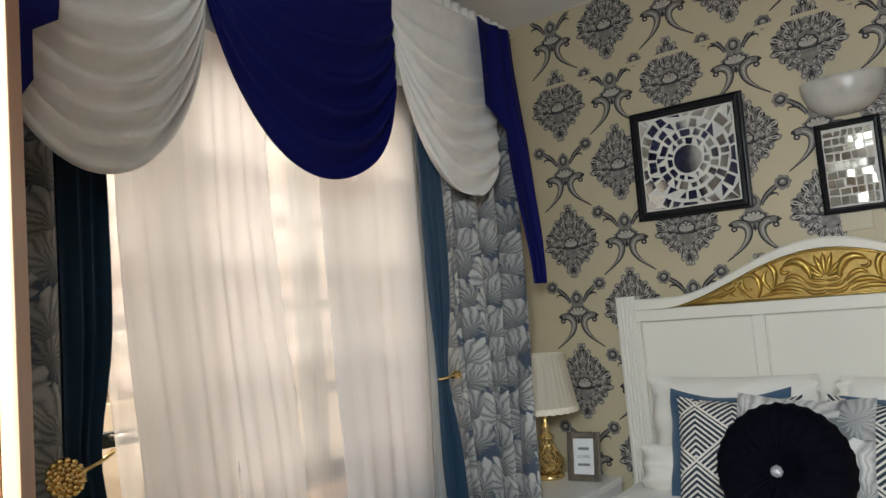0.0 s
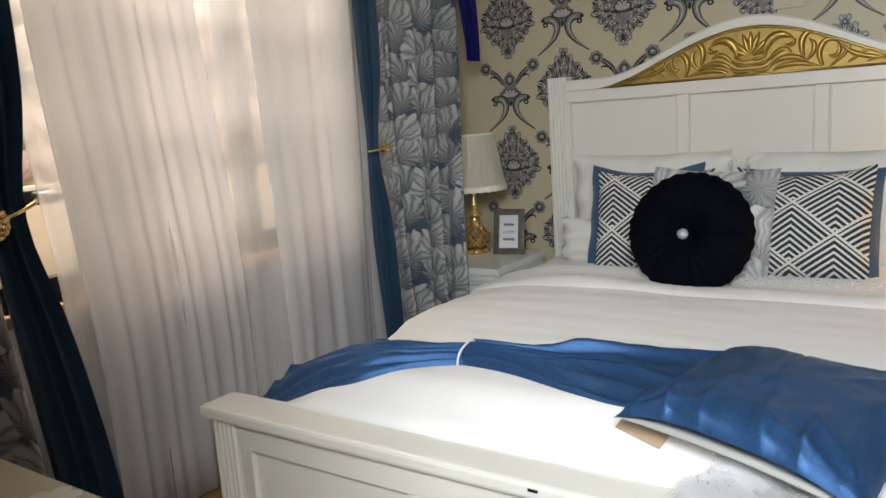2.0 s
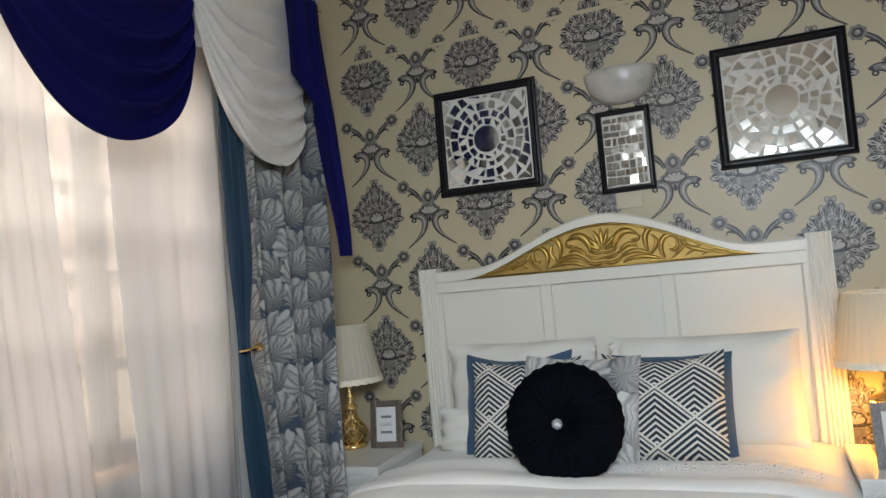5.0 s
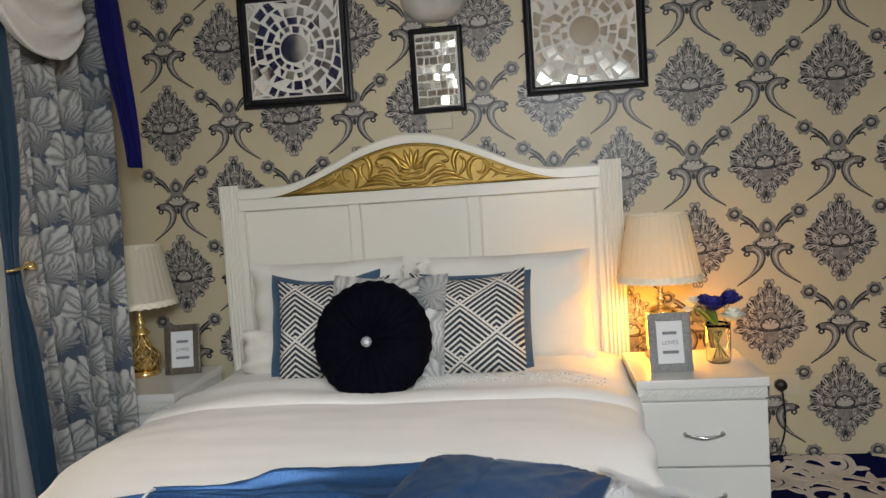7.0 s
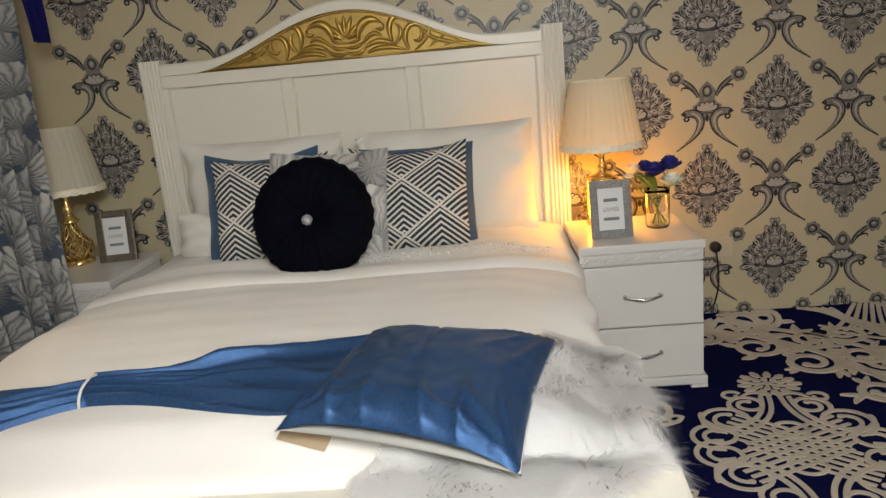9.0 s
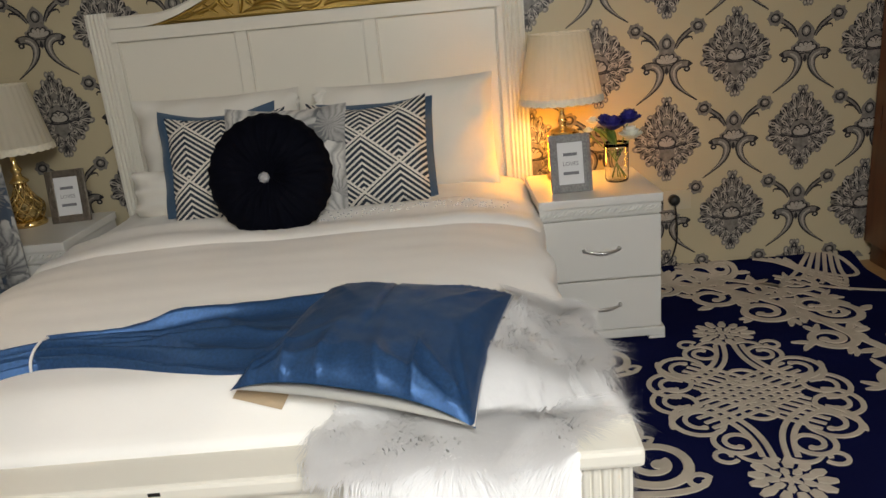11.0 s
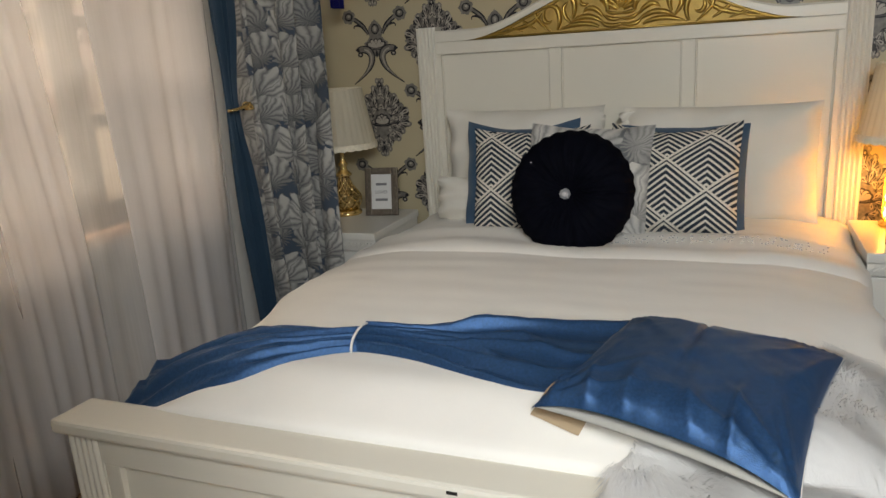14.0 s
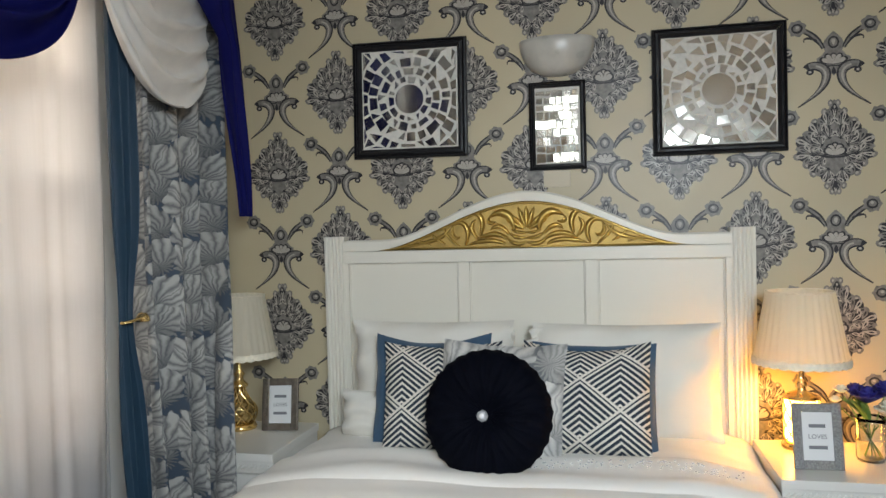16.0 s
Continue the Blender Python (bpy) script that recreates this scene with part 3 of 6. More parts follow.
# ---- window and what lies outside ----
win = thing("window_1", "grey steel window with sun-lit stone outside", "window", kind="structure")
XF = XW - 0.14
part("window_frame", Geo().box((XF, W_Y0, W_Z0), (XF + 0.05, W_Y0 + 0.06, W_Z1)).box((XF, W_Y1 - 0.06, W_Z0), (XF + 0.05, W_Y1, W_Z1))
     .box((XF, W_Y0 + 0.06, W_Z0), (XF + 0.05, W_Y1 - 0.06, W_Z0 + 0.06)).box((XF, W_Y0 + 0.06, W_Z1 - 0.06), (XF + 0.05, W_Y1 - 0.06, W_Z1)), STEEL, win)
for y in (-1.95, -1.30):
    part("mullion", B((XF, y - 0.045, W_Z0 + 0.06), (XF + 0.05, y + 0.045, W_Z1 - 0.06), 0.004), STEEL, win)
for y0, y1, rows in ((W_Y0 + 0.06, -1.995, (1.06, 1.40, 1.74, 2.06)), (-1.905, -1.345, (1.10, 1.42, 1.74, 2.06)), (-1.255, W_Y1 - 0.06, (1.10, 1.42, 1.74, 2.06))):
    edges = (W_Z0 + 0.06, *rows, W_Z1 - 0.06)
    for z in rows:
        part("glazing_bar", B((XF + 0.005, y0, z - 0.022), (XF + 0.045, y1, z + 0.022), 0.003), STEEL, win)
    for za, zb in zip(edges, edges[1:]):
        part("pane", B((XF + 0.022, y0, za + 0.01), (XF + 0.026, y1, zb - 0.01)), PANE, win, "clear glass").visible_shadow = False
part("window_sill", B((XW - 0.10, W_Y0 - 0.03, W_Z0 - 0.035), (XW + 0.03, W_Y1 + 0.03, W_Z0), 0.006), WOOD_RED, win)
part("handle", Geo().tube([(XF + 0.06, -2.12, 1.07), (XF + 0.10, -2.12, 1.07), (XF + 0.10, -2.02, 1.075)], 0.009), SILVER, win, "silver window handle", True)

garden = thing("garden_wall", "sunlit wall of rough pinkish stones outside the window", "garden wall", at=(0, 0, 0))
part("coping", B((-3.02, -7.0, 3.3), (-2.6, 3.0, 3.42), 0.01), RENDER_WALL, garden)
part("render_base", B((-3.0, -7.0, -0.4), (-2.62, 3.0, 1.0), 0.01), RENDER_WALL, garden)
rnd = random.Random(4)
stones = []
for k in range(6):
    gg = Geo()
    bm = bmesh.new()
    bmesh.ops.create_icosphere(bm, subdivisions=2, radius=0.5)
    for v in bm.verts:
        v.co *= 1 + 0.22 * noise.noise(v.co * 2.2 + Vector((k * 7, 0, 0)))
        v.co = Vector((v.co.x * 0.5, v.co.y, v.co.z))
    bm.verts.index_update()
    gg.add([v.co[:] for v in bm.verts], [[v.index for v in f.verts] for f in bm.faces])
    bm.free()
    stones.append(gg.mesh("stone", STONE, True))
part("mortar", B((-3.0, -7.0, 1.0), (-2.70, 3.0, 3.3)), RENDER_WALL, garden)
for r in range(10):
    y = -3.6 + rnd.random() * 0.2
    while y < 0.6:
        w = rnd.uniform(0.18, 0.30)
        st = new("stone", stones[rnd.randrange(6)])
        st.parent = garden
        st.location = (-2.70, y + w / 2, 1.11 + 0.22 * r + rnd.uniform(-0.02, 0.02))
        st.scale = (0.18, w * 1.04, 0.235)
        st.rotation_euler = (rnd.uniform(-0.3, 0.3), 0, 0)
        y += w

# ---- doorway and open door ----
frame_ob = thing("door_1", "open pale wooden door with an iron lock plate", "door", kind="structure")
hinge, edge = Vector((0.585, -3.76, 0)), Vector((1.012, -3.074, 0))
d = (edge - hinge).normalized()
leaf = new("door_leaf", Geo().box((0, 0, 0.01), ((edge - hinge).length, 0.042, 2.05), 0.002).mesh("door_leaf", WOOD_PALE))
leaf.parent = frame_ob
dm = Matrix.Translation(hinge) @ Matrix.Rotation(math.atan2(d.y, d.x), 4, 'Z')
leaf.matrix_basis = dm
L = (edge - hinge).length
lip = part("edge_strip", B((L + 0.001, -0.001, 0.01), (L + 0.010, 0.043, 2.05), 0.002), WOOD_RED, leaf)
lock = part("lock_plate", B((L - 0.09, -0.006, 0.74), (L - 0.002, -0.001, 0.955), 0.001), IRON, leaf, "worn iron lock plate")
part("screw", Geo().lathe([(0, 0.004), (0.006, 0.003), (0.007, 0.0)], 12).lathe([(0.003, 0.0), (0.003, -0.003)], 8), SILVER, leaf).matrix_basis = pose(L - 0.05, -0.006, 0.90, 90)
g = Geo()
g.box((D0 - 0.05, YS - 0.16, 0), (D0, YS + 0.01, 2.13), 0.003)
g.box((D1, YS - 0.16, 0), (D1 + 0.05, YS + 0.01, 2.13), 0.003)
g.box((D0, YS - 0.16, 2.08), (D1, YS + 0.01, 2.13), 0.003)
part("door_frame", g, WOOD_RED, frame_ob)
transom = thing("window_2", "small barred daylight window above the door", "window", kind="structure")
part("window_frame", Geo().box((0.62, YS - 0.09, 2.15), (0.65, YS - 0.05, 2.60)).box((1.21, YS - 0.09, 2.15), (1.24, YS - 0.05, 2.60)).box((0.65, YS - 0.09, 2.15), (1.21, YS - 0.05, 2.18)).box((0.65, YS - 0.09, 2.57), (1.21, YS - 0.05, 2.60)), STEEL, transom)
part("mullion", B((0.92, YS - 0.085, 2.18), (0.94, YS - 0.055, 2.57)), STEEL, transom)
for xa, xb in ((0.65, 0.92), (0.94, 1.21)):
    part("pane", B((xa, YS - 0.073, 2.18), (xb, YS - 0.067, 2.57)), PANE, transom, "clear glass").visible_shadow = False

# ---- bed ----
SK = 0.045          # the bed stands a little askew


def sx(x, y):
    return x + SK * y


def skew(ob):
    me = ob.data
    for v in me.vertices:
        v.co.x = sx(v.co.x, v.co.y)
    return ob


bed = thing("bed", "white lacquered wooden double bed with gilded carving", "bed")
BW = 1.75


def arch(x):
    dd = abs(x - BW / 2)
    return 1.335 + 0.186 * (0.5 + 0.5 * math.cos(math.pi * min(dd, 0.60) / 0.60)) ** 0.86


def gold_top(x):
    dd = abs(x - BW / 2)
    return 1.288 + 0.192 * (0.5 + 0.5 * math.cos(math.pi * min(dd, 0.66) / 0.66)) ** 0.9


head = new("headboard", Geo().box((0.09, -0.058, 0.25), (BW - 0.09, -0.02, 1.288)).mesh("headboard", LACQUER))
head.parent = bed


def post(x0, x1, y0, y1, z0, z1, n=5):
    """A post with upright flutes on its front."""
    w = (x1 - x0 - 0.008) / n
    prof = [(x1, y1), (x0, y1), (x0, y0 + 0.008)]
    for k in range(n):
        c = x0 + 0.004 + w * (k + 0.5)
        for a in range(7):
            t = math.pi * a / 6
            prof.append((c - w * 0.40 * math.cos(t), y0 + 0.008 - 0.008 * math.sin(t)))
    prof.append((x1, y0 + 0.008))
    m = len(prof)
    g = Geo()
    g.add([(x, y, z) for z in (z0, z1) for x, y in prof], [(a, (a + 1) % m, m + (a + 1) % m, m + a) for a in range(m)] + [tuple(range(m)), tuple(range(m, 2 * m))])
    return g


part("headboard_post", post(0.0, 0.09, -0.085, -0.01, 0.0, 1.352), LACQUER, bed)
part("headboard_post", post(BW - 0.09, BW, -0.085, -0.01, 0.0, 1.352), LACQUER, bed)
# arched top rail, a band over the gilded panel
g = Geo()
N = 60
vs, fs = [], []
for i in range(N + 1):
    x = 0.09 + (BW - 0.18) * i / N
    zt, zb = arch(x), max(1.2885, gold_top(x))
    zb = min(zb, zt - 0.004)
    for y, z in ((-0.086, zb), (-0.086, zt - 0.008), (-0.078, zt), (-0.02, zt), (-0.02, zb)):
        vs.append((x, y, z))
for i in range(N):
    for k in range(5):
        a, b = i * 5 + k, i * 5 + (k + 1) % 5
        fs.append((a, b, b + 5, a + 5))
g.add(vs, fs)
part("top_rail", g, LACQUER, head)
part("cross_rail", B((0.09, -0.080, 1.236), (BW - 0.09, -0.058, 1.287), 0.003), LACQUER, head)
for x0, x1 in ((0.09, 0.108), (0.587, 0.635), (1.107, 1.157), (1.640, 1.66)):
    part("stile", B((x0, -0.076, 0.30), (x1, -0.058, 1.236), 0.003), LACQUER, head)
for x0, x1 in ((0.108, 0.587), (0.635, 1.107), (1.157, 1.640)):
    part("panel_moulding", Geo().tube([(x0 + 0.003, -0.060, 0.45), (x0 + 0.003, -0.060, 1.233), (x1 - 0.003, -0.060, 1.233), (x1 - 0.003, -0.060, 0.45)], 0.0045, 6), LACQUER, head)
# gilded carving
vs, fs = [], []
for i in range(N + 1):
    x = 0.215 + 1.32 * i / N
    vs += [(x, -0.066, 1.289), (x, -0.066, max(1.290, gold_top(x)))]
g = Geo()
g.add(vs, [(2 * i, 2 * i + 1, 2 * i + 3, 2 * i + 2) for i in range(N)])
carving = part("gilded_panel", g, GOLD_DARK, bed, "gilded carved panel with a shell and leaf scrolls")
place = lambda x, z, h: (x, -0.067 - h, z)
CX = BW / 2
class Carver:
    """Each ridge becomes a part of the gilded panel."""
    def lobe(self, *a):
        part("carved_scroll", Geo().lobe(*a), GOLD, carving, "", True)

    def tube(self, *a):
        part("gilded_bead", Geo().tube(*a), GOLD, carving, "", True)


g = Carver()
g.tube([(0.23 + 1.29 * i / 60, -0.072, max(1.295, gold_top(0.23 + 1.29 * i / 60) - 0.006)) for i in range(61)], 0.0055, 6)
g.tube([(0.25, -0.070, 1.293), (1.50, -0.070, 1.293)], 0.004, 6)
for k in range(7):
    a = radians(90 + (k - 3) * 19)
    g.lobe([(CX + (0.012 + t * 0.088 / 7) * math.cos(a), 1.362 + (0.012 + t * 0.088 / 7) * math.sin(a) * (1.0 if abs(k - 3) < 2 else 0.8)) for t in range(8)], 0.021, 0.014, place)
for s in (-1, 1):
    def q(*p):
        return [(CX + s * a, b) for a, b in bez(*p)]
    g.lobe(q((0.0, 1.352), (0.03, 1.35), (0.05, 1.355), (0.062, 1.368)), 0.014, 0.014, place)
    g.lobe(q((0.0, 1.332), (0.04, 1.325), (0.055, 1.338), (0.07, 1.352)), 0.016, 0.013, place)
    g.lobe(q((0.0, 1.312), (0.03, 1.30), (0.07, 1.305), (0.082, 1.335)), 0.018, 0.013, place)
    g.lobe(q((0.05, 1.365), (0.05, 1.42), (0.10, 1.462), (0.155, 1.415)), 0.034, 0.020, place)
    g.lobe(q((0.155, 1.415), (0.165, 1.395), (0.14, 1.385), (0.125, 1.40)), 0.016, 0.016, place)
    g.lobe(q((0.07, 1.345), (0.10, 1.385), (0.13, 1.39), (0.15, 1.36)), 0.020, 0.015, place)
    g.lobe(q((0.075, 1.325), (0.12, 1.36), (0.17, 1.35), (0.205, 1.325)), 0.022, 0.015, place)
    g.lobe(q((0.085, 1.305), (0.13, 1.33), (0.19, 1.325), (0.25, 1.302)), 0.020, 0.014, place)
    g.lobe(q((0.19, 1.345), (0.165, 1.41), (0.20, 1.45), (0.225, 1.425)), 0.024, 0.017, place)
    g.lobe(q((0.20, 1.33), (0.235, 1.36), (0.235, 1.395), (0.205, 1.41)), 0.018, 0.014, place)
    g.lobe(q((0.255, 1.305), (0.22, 1.375), (0.27, 1.425), (0.305, 1.385)), 0.022, 0.017, place)
    g.lobe(q((0.305, 1.385), (0.325, 1.345), (0.29, 1.32), (0.275, 1.345)), 0.017, 0.014, place)
    g.lobe(q((0.28, 1.30), (0.33, 1.335), (0.36, 1.375), (0.335, 1.395)), 0.014, 0.013, place)
    g.lobe(q((0.32, 1.375), (0.35, 1.33), (0.40, 1.325), (0.47, 1.312)), 0.018, 0.014, place)
    g.lobe(q((0.34, 1.31), (0.38, 1.335), (0.40, 1.35), (0.41, 1.362)), 0.013, 0.012, place)
    g.lobe(q((0.40, 1.305), (0.44, 1.32), (0.47, 1.33), (0.475, 1.345)), 0.011, 0.011, place)
    g.lobe(q((0.43, 1.32), (0.48, 1.305), (0.52, 1.305), (0.57, 1.297)), 0.012, 0.010, place)

# footboard
FY = -2.065
foot = skew(part("footboard", B((0.08, FY + 0.030, 0.12), (BW - 0.06, FY + 0.06, 0.47)), LACQUER, bed))
skew(part("footboard_post", post(-0.01, 0.085, FY + 0.005, FY + 0.095, 0.0, 0.466), LACQUER, bed))
skew(part("footboard_post", post(BW - 0.065, BW + 0.03, FY + 0.005, FY + 0.095, 0.0, 0.466), LACQUER, bed))
skew(part("top_cap", B((-0.028, FY - 0.012, 0.467), (BW + 0.048, FY + 0.108, 0.502), 0.009), LACQUER, foot, "worn white top rail"))
skew(part("upper_rail", B((0.085, FY + 0.012, 0.392), (BW - 0.065, FY + 0.030, 0.466), 0.003), LACQUER, foot))
skew(part("lower_rail", B((0.085, FY + 0.012, 0.09), (BW - 0.065, FY + 0.030, 0.150), 0.003), LACQUER, foot))
for x0, x1 in ((0.085, 0.13), (0.628, 0.690), (1.128, 1.190), (1.64, 1.685)):
    skew(part("stile", B((x0, FY + 0.014, 0.150), (x1, FY + 0.030, 0.392), 0.003), LACQUER, foot))
g = Geo()
for c in (0.32, 0.88, 1.44):
    for s in (-1, 1):
        g.tube([(c + s * a, FY + 0.012, b) for a, b in bez((0.0, 0.060), (0.08, 0.075), (0.16, 0.07), (0.20, 0.045)) + bez((0.20, 0.045), (0.215, 0.015), (0.175, 0.012), (0.18, 0.038))[1:]], 0.009, 6)
skew(part("scroll_apron", g.box((0.085, FY + 0.014, 0.065), (BW - 0.065, FY + 0.028, 0.09)), LACQUER, foot, "", True))
skew(part("chip", B((0.945, FY - 0.014, 0.486), (0.966, FY - 0.010, 0.492)), PLASTIC, foot, "dark chip in the paint"))
for x in (0.052, BW - 0.135):
    skew(part("side_rail", B((x, FY + 0.095, 0.18), (x + 0.035, -0.085, 0.36), 0.004), LACQUER, bed))


# bedding: the duvet, drawn in a little from the bed's sides
EL, ER = 0.045, 1.690


def top_z(x, y):
    """Height of the duvet over the bed, with its soft crown."""
    e = min(x - EL, ER - x)
    f = max(0.0, 1 - e / 0.26)
    z = 0.566 - (0.045 + 0.055 * smoothstep(-1.1, -1.5, y)) * f ** 1.6 - 0.056 * smoothstep(-1.80, -1.965, y) + 0.012 * noise.noise(Vector((x * 2.1, y * 2.3, 0.2)))
    return z + 0.0035 * noise.noise(Vector((x * 3, y * 14, 3.0)))


def duvet_pt(u, v):
    y = -0.10 - 1.872 * v
    s = u * 2.10 - 0.20          # unrolled across
    fold = 0.010 * math.sin(y * 17 + 2 * math.sin(y * 5))
    if s < EL:
        t = min(1.0, (EL - s) / 0.05)
        return (sx(EL - 0.035 * t + fold * t, y), y, top_z(EL, y) - 0.02 * t - max(0, EL - 0.05 - s))
    if s > ER:
        t = min(1.0, (s - ER) / 0.05)
        return (sx(ER + 0.035 * t + fold * t, y), y, top_z(ER, y) - 0.02 * t - max(0, s - ER - 0.05))
    z = top_z(s, y)
    return (sx(s, y), y, z - (z - 0.494) * smoothstep(-1.945, -1.971, y))


mattress = solo("mattress", B((0.06, -1.93, 0.30), (BW - 0.15, -0.10, 0.48), 0.03), COTTON, "thick mattress under a white duvet", "mattress")
duvet = thicken(solo("duvet", Geo().grid(duvet_pt, 90, 90), COTTON, "smooth white cotton duvet spread over the bed", "duvet", smooth=True), 0.012, -1)


def fold_pt(u, v):
    """The turned-back top of the duvet, a soft thick band that lies over it."""
    s = u * 2.14 - 0.215
    h = 0.026 * (1 - abs(2 * v - 1) ** 3) ** 0.6 + 0.012 * math.sin(v * 9 + 2.5 * noise.noise(Vector((s * 2, 0, 1)))) * v * (1 - v) * 3
    h += 0.006 * noise.noise(Vector((s * 3.2, v * 2.5, 6))) * v * (1 - v) * 4
    y = -0.50 - 0.345 * v - 0.02 * math.sin(s * 2.2) + 0.012 * noise.noise(Vector((s * 4, v, 2)))
    h += 0.004
    if s < EL:
        t = min(1.0, (EL - s) / 0.06)
        return (sx(EL - (0.034 + 0.5 * h) * t, y), y, top_z(EL, y) + h * (1 - t) - max(0, EL - 0.04 - s))
    if s > ER:
        t = min(1.0, (s - ER) / 0.06)
        return (sx(ER + (0.036 + 0.5 * h) * t, y), y, top_z(ER, y) + h * (1 - t) - max(0, s - ER - 0.04))
    return (sx(s, y), y, top_z(s, y) + h)


fold = part("turned_back_edge", Geo().grid(fold_pt, 90, 20), COTTON, duvet, "thick turned-back duvet edge", True)
g = Geo()
for k in range(150):
    s, y = 0.95 + 0.68 * rnd.random(), -0.60 - 0.07 * rnd.random()
    x, yy, z = fold_pt((s + 0.215) / 2.14, (-0.50 - y) / 0.345)
    g.lathe([(0.0, 0.0035), (0.003, 0.002), (0.003, 0.0)], 5, (x, yy, z))
tagged(part("bead_embroidery", g, CRYSTAL, fold, "small glittering beads"), kind="stuff")


# pillows and cushions
def cushion(w, h, t, pinch=0.035, wrinkle=0.006, seed=0, n=26, sag=0.05):
    """A stuffed square cushion in the x z plane, its front towards -y; two closed halves."""
    g = Geo()
    for side in (-1, 1):
        def fn(u, v, side=side):
            a, b = 2 * u - 1, 2 * v - 1
            f = max(0.0, (1 - a * a) * (1 - b * b)) ** 0.42
            x = w / 2 * a * (1 - pinch * (1 - b * b))
            z = h / 2 * b * (1 - (sag * max(0.0, b) + pinch * max(0.0, -b)) * (1 - a * a))
            y = side * t / 2 * f
            y += side * wrinkle * f * noise.noise(Vector((a * 2.4, b * 2.4, seed + side)))
            rim = (abs(a) ** 6 + abs(b) ** 6)
            y += wrinkle * 0.9 * rim * math.sin(9 * (a - b) + seed)
            return (x, y, z)
        def uvf(u, v, side=side):
            return (u, v)
        g.grid(fn, n, n, uvf)
        if side == 1:
            k = len(g.f) - n * n
            g.f[k:] = [f[::-1] for f in g.f[k:]]
    return g


def pillow(name, w, h, t, material, at, rx, rz, ry, label, category="cushion", uvs=1.0, **k):
    g = cushion(w, h, t, **k)
    g.uv = [(u * uvs, v * uvs) for u, v in g.uv]
    ob = solo(name, g, material, label, category, smooth=True)
    ob.matrix_world = pose(*at, rx, ry, rz)
    return ob


def loose_end(ob, side, w, h, seed):
    """The gathered open end of a pillowcase, standing up in ruffles at one upper corner."""
    def fn(u, v):
        ruffle = 0.012 * math.sin(26 * v + 3 * u + seed) + 0.010 * noise.noise(Vector((u * 3, v * 7, seed)))
        return (side * (w / 2 - 0.025 + 0.055 * u + 0.008 * math.sin(17 * v + seed) * u), -0.012 + ruffle * (0.3 + u), h * (0.48 * v - 0.02) + 0.012 * u * math.sin(9 * v + seed))
    thicken(part("loose_end", Geo().grid(fn, 12, 26), LINEN, ob, "gathered loose end of the pillowcase", True), 0.002)


BT = 0.570
back_l = pillow("bed_pillow", 0.66, 0.45, 0.17, LINEN, (0.500, -0.215, BT + 0.215), -8, 0, 0, "plump white cotton pillow leaning on the headboard", "pillow", wrinkle=0.016, seed=3)
back_r = pillow("bed_pillow", 0.70, 0.44, 0.17, LINEN, (1.250, -0.215, BT + 0.210), -8, 0, 0, "plump white cotton pillow leaning on the headboard", "pillow", wrinkle=0.012, seed=5)
pillow("bed_pillow", 0.60, 0.18, 0.13, LINEN, (0.452, -0.315, BT + 0.078), -8, 2, 2, "plump white cotton pillow leaning on the headboard", "pillow", wrinkle=0.014, seed=8)
loose_end(back_l, 1, 0.60, 0.45, 1.0)
loose_end(back_r, -1, 0.66, 0.44, 2.6)
pillow("cushion", 0.45, 0.42, 0.11, TEAL_CUSHION, (0.535, -0.375, BT + 0.203), -16, 3, 0, "plain slate-blue square cushion behind a chevron one", seed=1, sag=0.20)
pillow("cushion", 0.45, 0.40, 0.11, TEAL_CUSHION, (1.133, -0.375, BT + 0.180), -16, -3, 0, "plain slate-blue square cushion behind a chevron one", seed=2, sag=0.08)
pillow("cushion", 0.445, 0.40, 0.13, CHEVRON, (0.590, -0.440, BT + 0.190), -18, 6, 0, "cream and navy chevron-patterned square cushion", seed=4, sag=0.12)
pillow("cushion", 0.455, 0.405, 0.13, CHEVRON, (1.106, -0.440, BT + 0.194), -18, -4, 0, "cream and navy chevron-patterned square cushion", seed=6, sag=0.20)
pillow("cushion", 0.45, 0.42, 0.11, PALM_PALE, (0.815, -0.510, BT + 0.195), -18, -2, 2, "pale grey palm-leaf printed square cushion", seed=7, uvs=0.44, sag=0.10)

# round velvet cushion, gathered to a crystal button
rc = thing("round_cushion", "round black velvet cushion gathered to a crystal button", "cushion")
g = Geo()
NR, NA = 22, 96
for side in (-1, 1):
    def fn(u, v, side=side):
        r, a = v, 2 * math.pi * u
        body = (1 - r ** 3.2) ** 0.5 * (0.40 + 0.60 * smoothstep(0.0, 0.45, r))
        pleat = math.sin(28 * a + 3.5 * noise.noise(Vector((math.cos(a) * 2, math.sin(a) * 2, r * 2)))) * 0.017 * (r * (1 - r ** 6)) ** 0.6 * (0.6 + 0.8 * noise.noise(Vector((a * 3, r * 3, side))))
        rr = 0.213 * r * (1 + 0.014 * math.sin(28 * a) * r ** 6)
        return (rr * math.cos(a), side * (0.085 * body + pleat), rr * math.sin(a))
    g.grid(fn, NA, NR)
    if side == -1:
        k = len(g.f) - NA * NR
        g.f[k:] = [f[::-1] for f in g.f[k:]]
part("velvet_cover", g, VELVET, rc, "", True)
cb = part("crystal_button", Geo().lathe([(0.0, 0.017), (0.008, 0.016), (0.017, 0.009), (0.021, 0.0), (0.020, -0.006)], 8), CRYSTAL, rc, "faceted crystal button")
cb.matrix_basis = pose(-0.014, -0.040, -0.006, 90)
rc.matrix_world = pose(0.796, -0.690, BT + 0.187, -14, 0, 0)


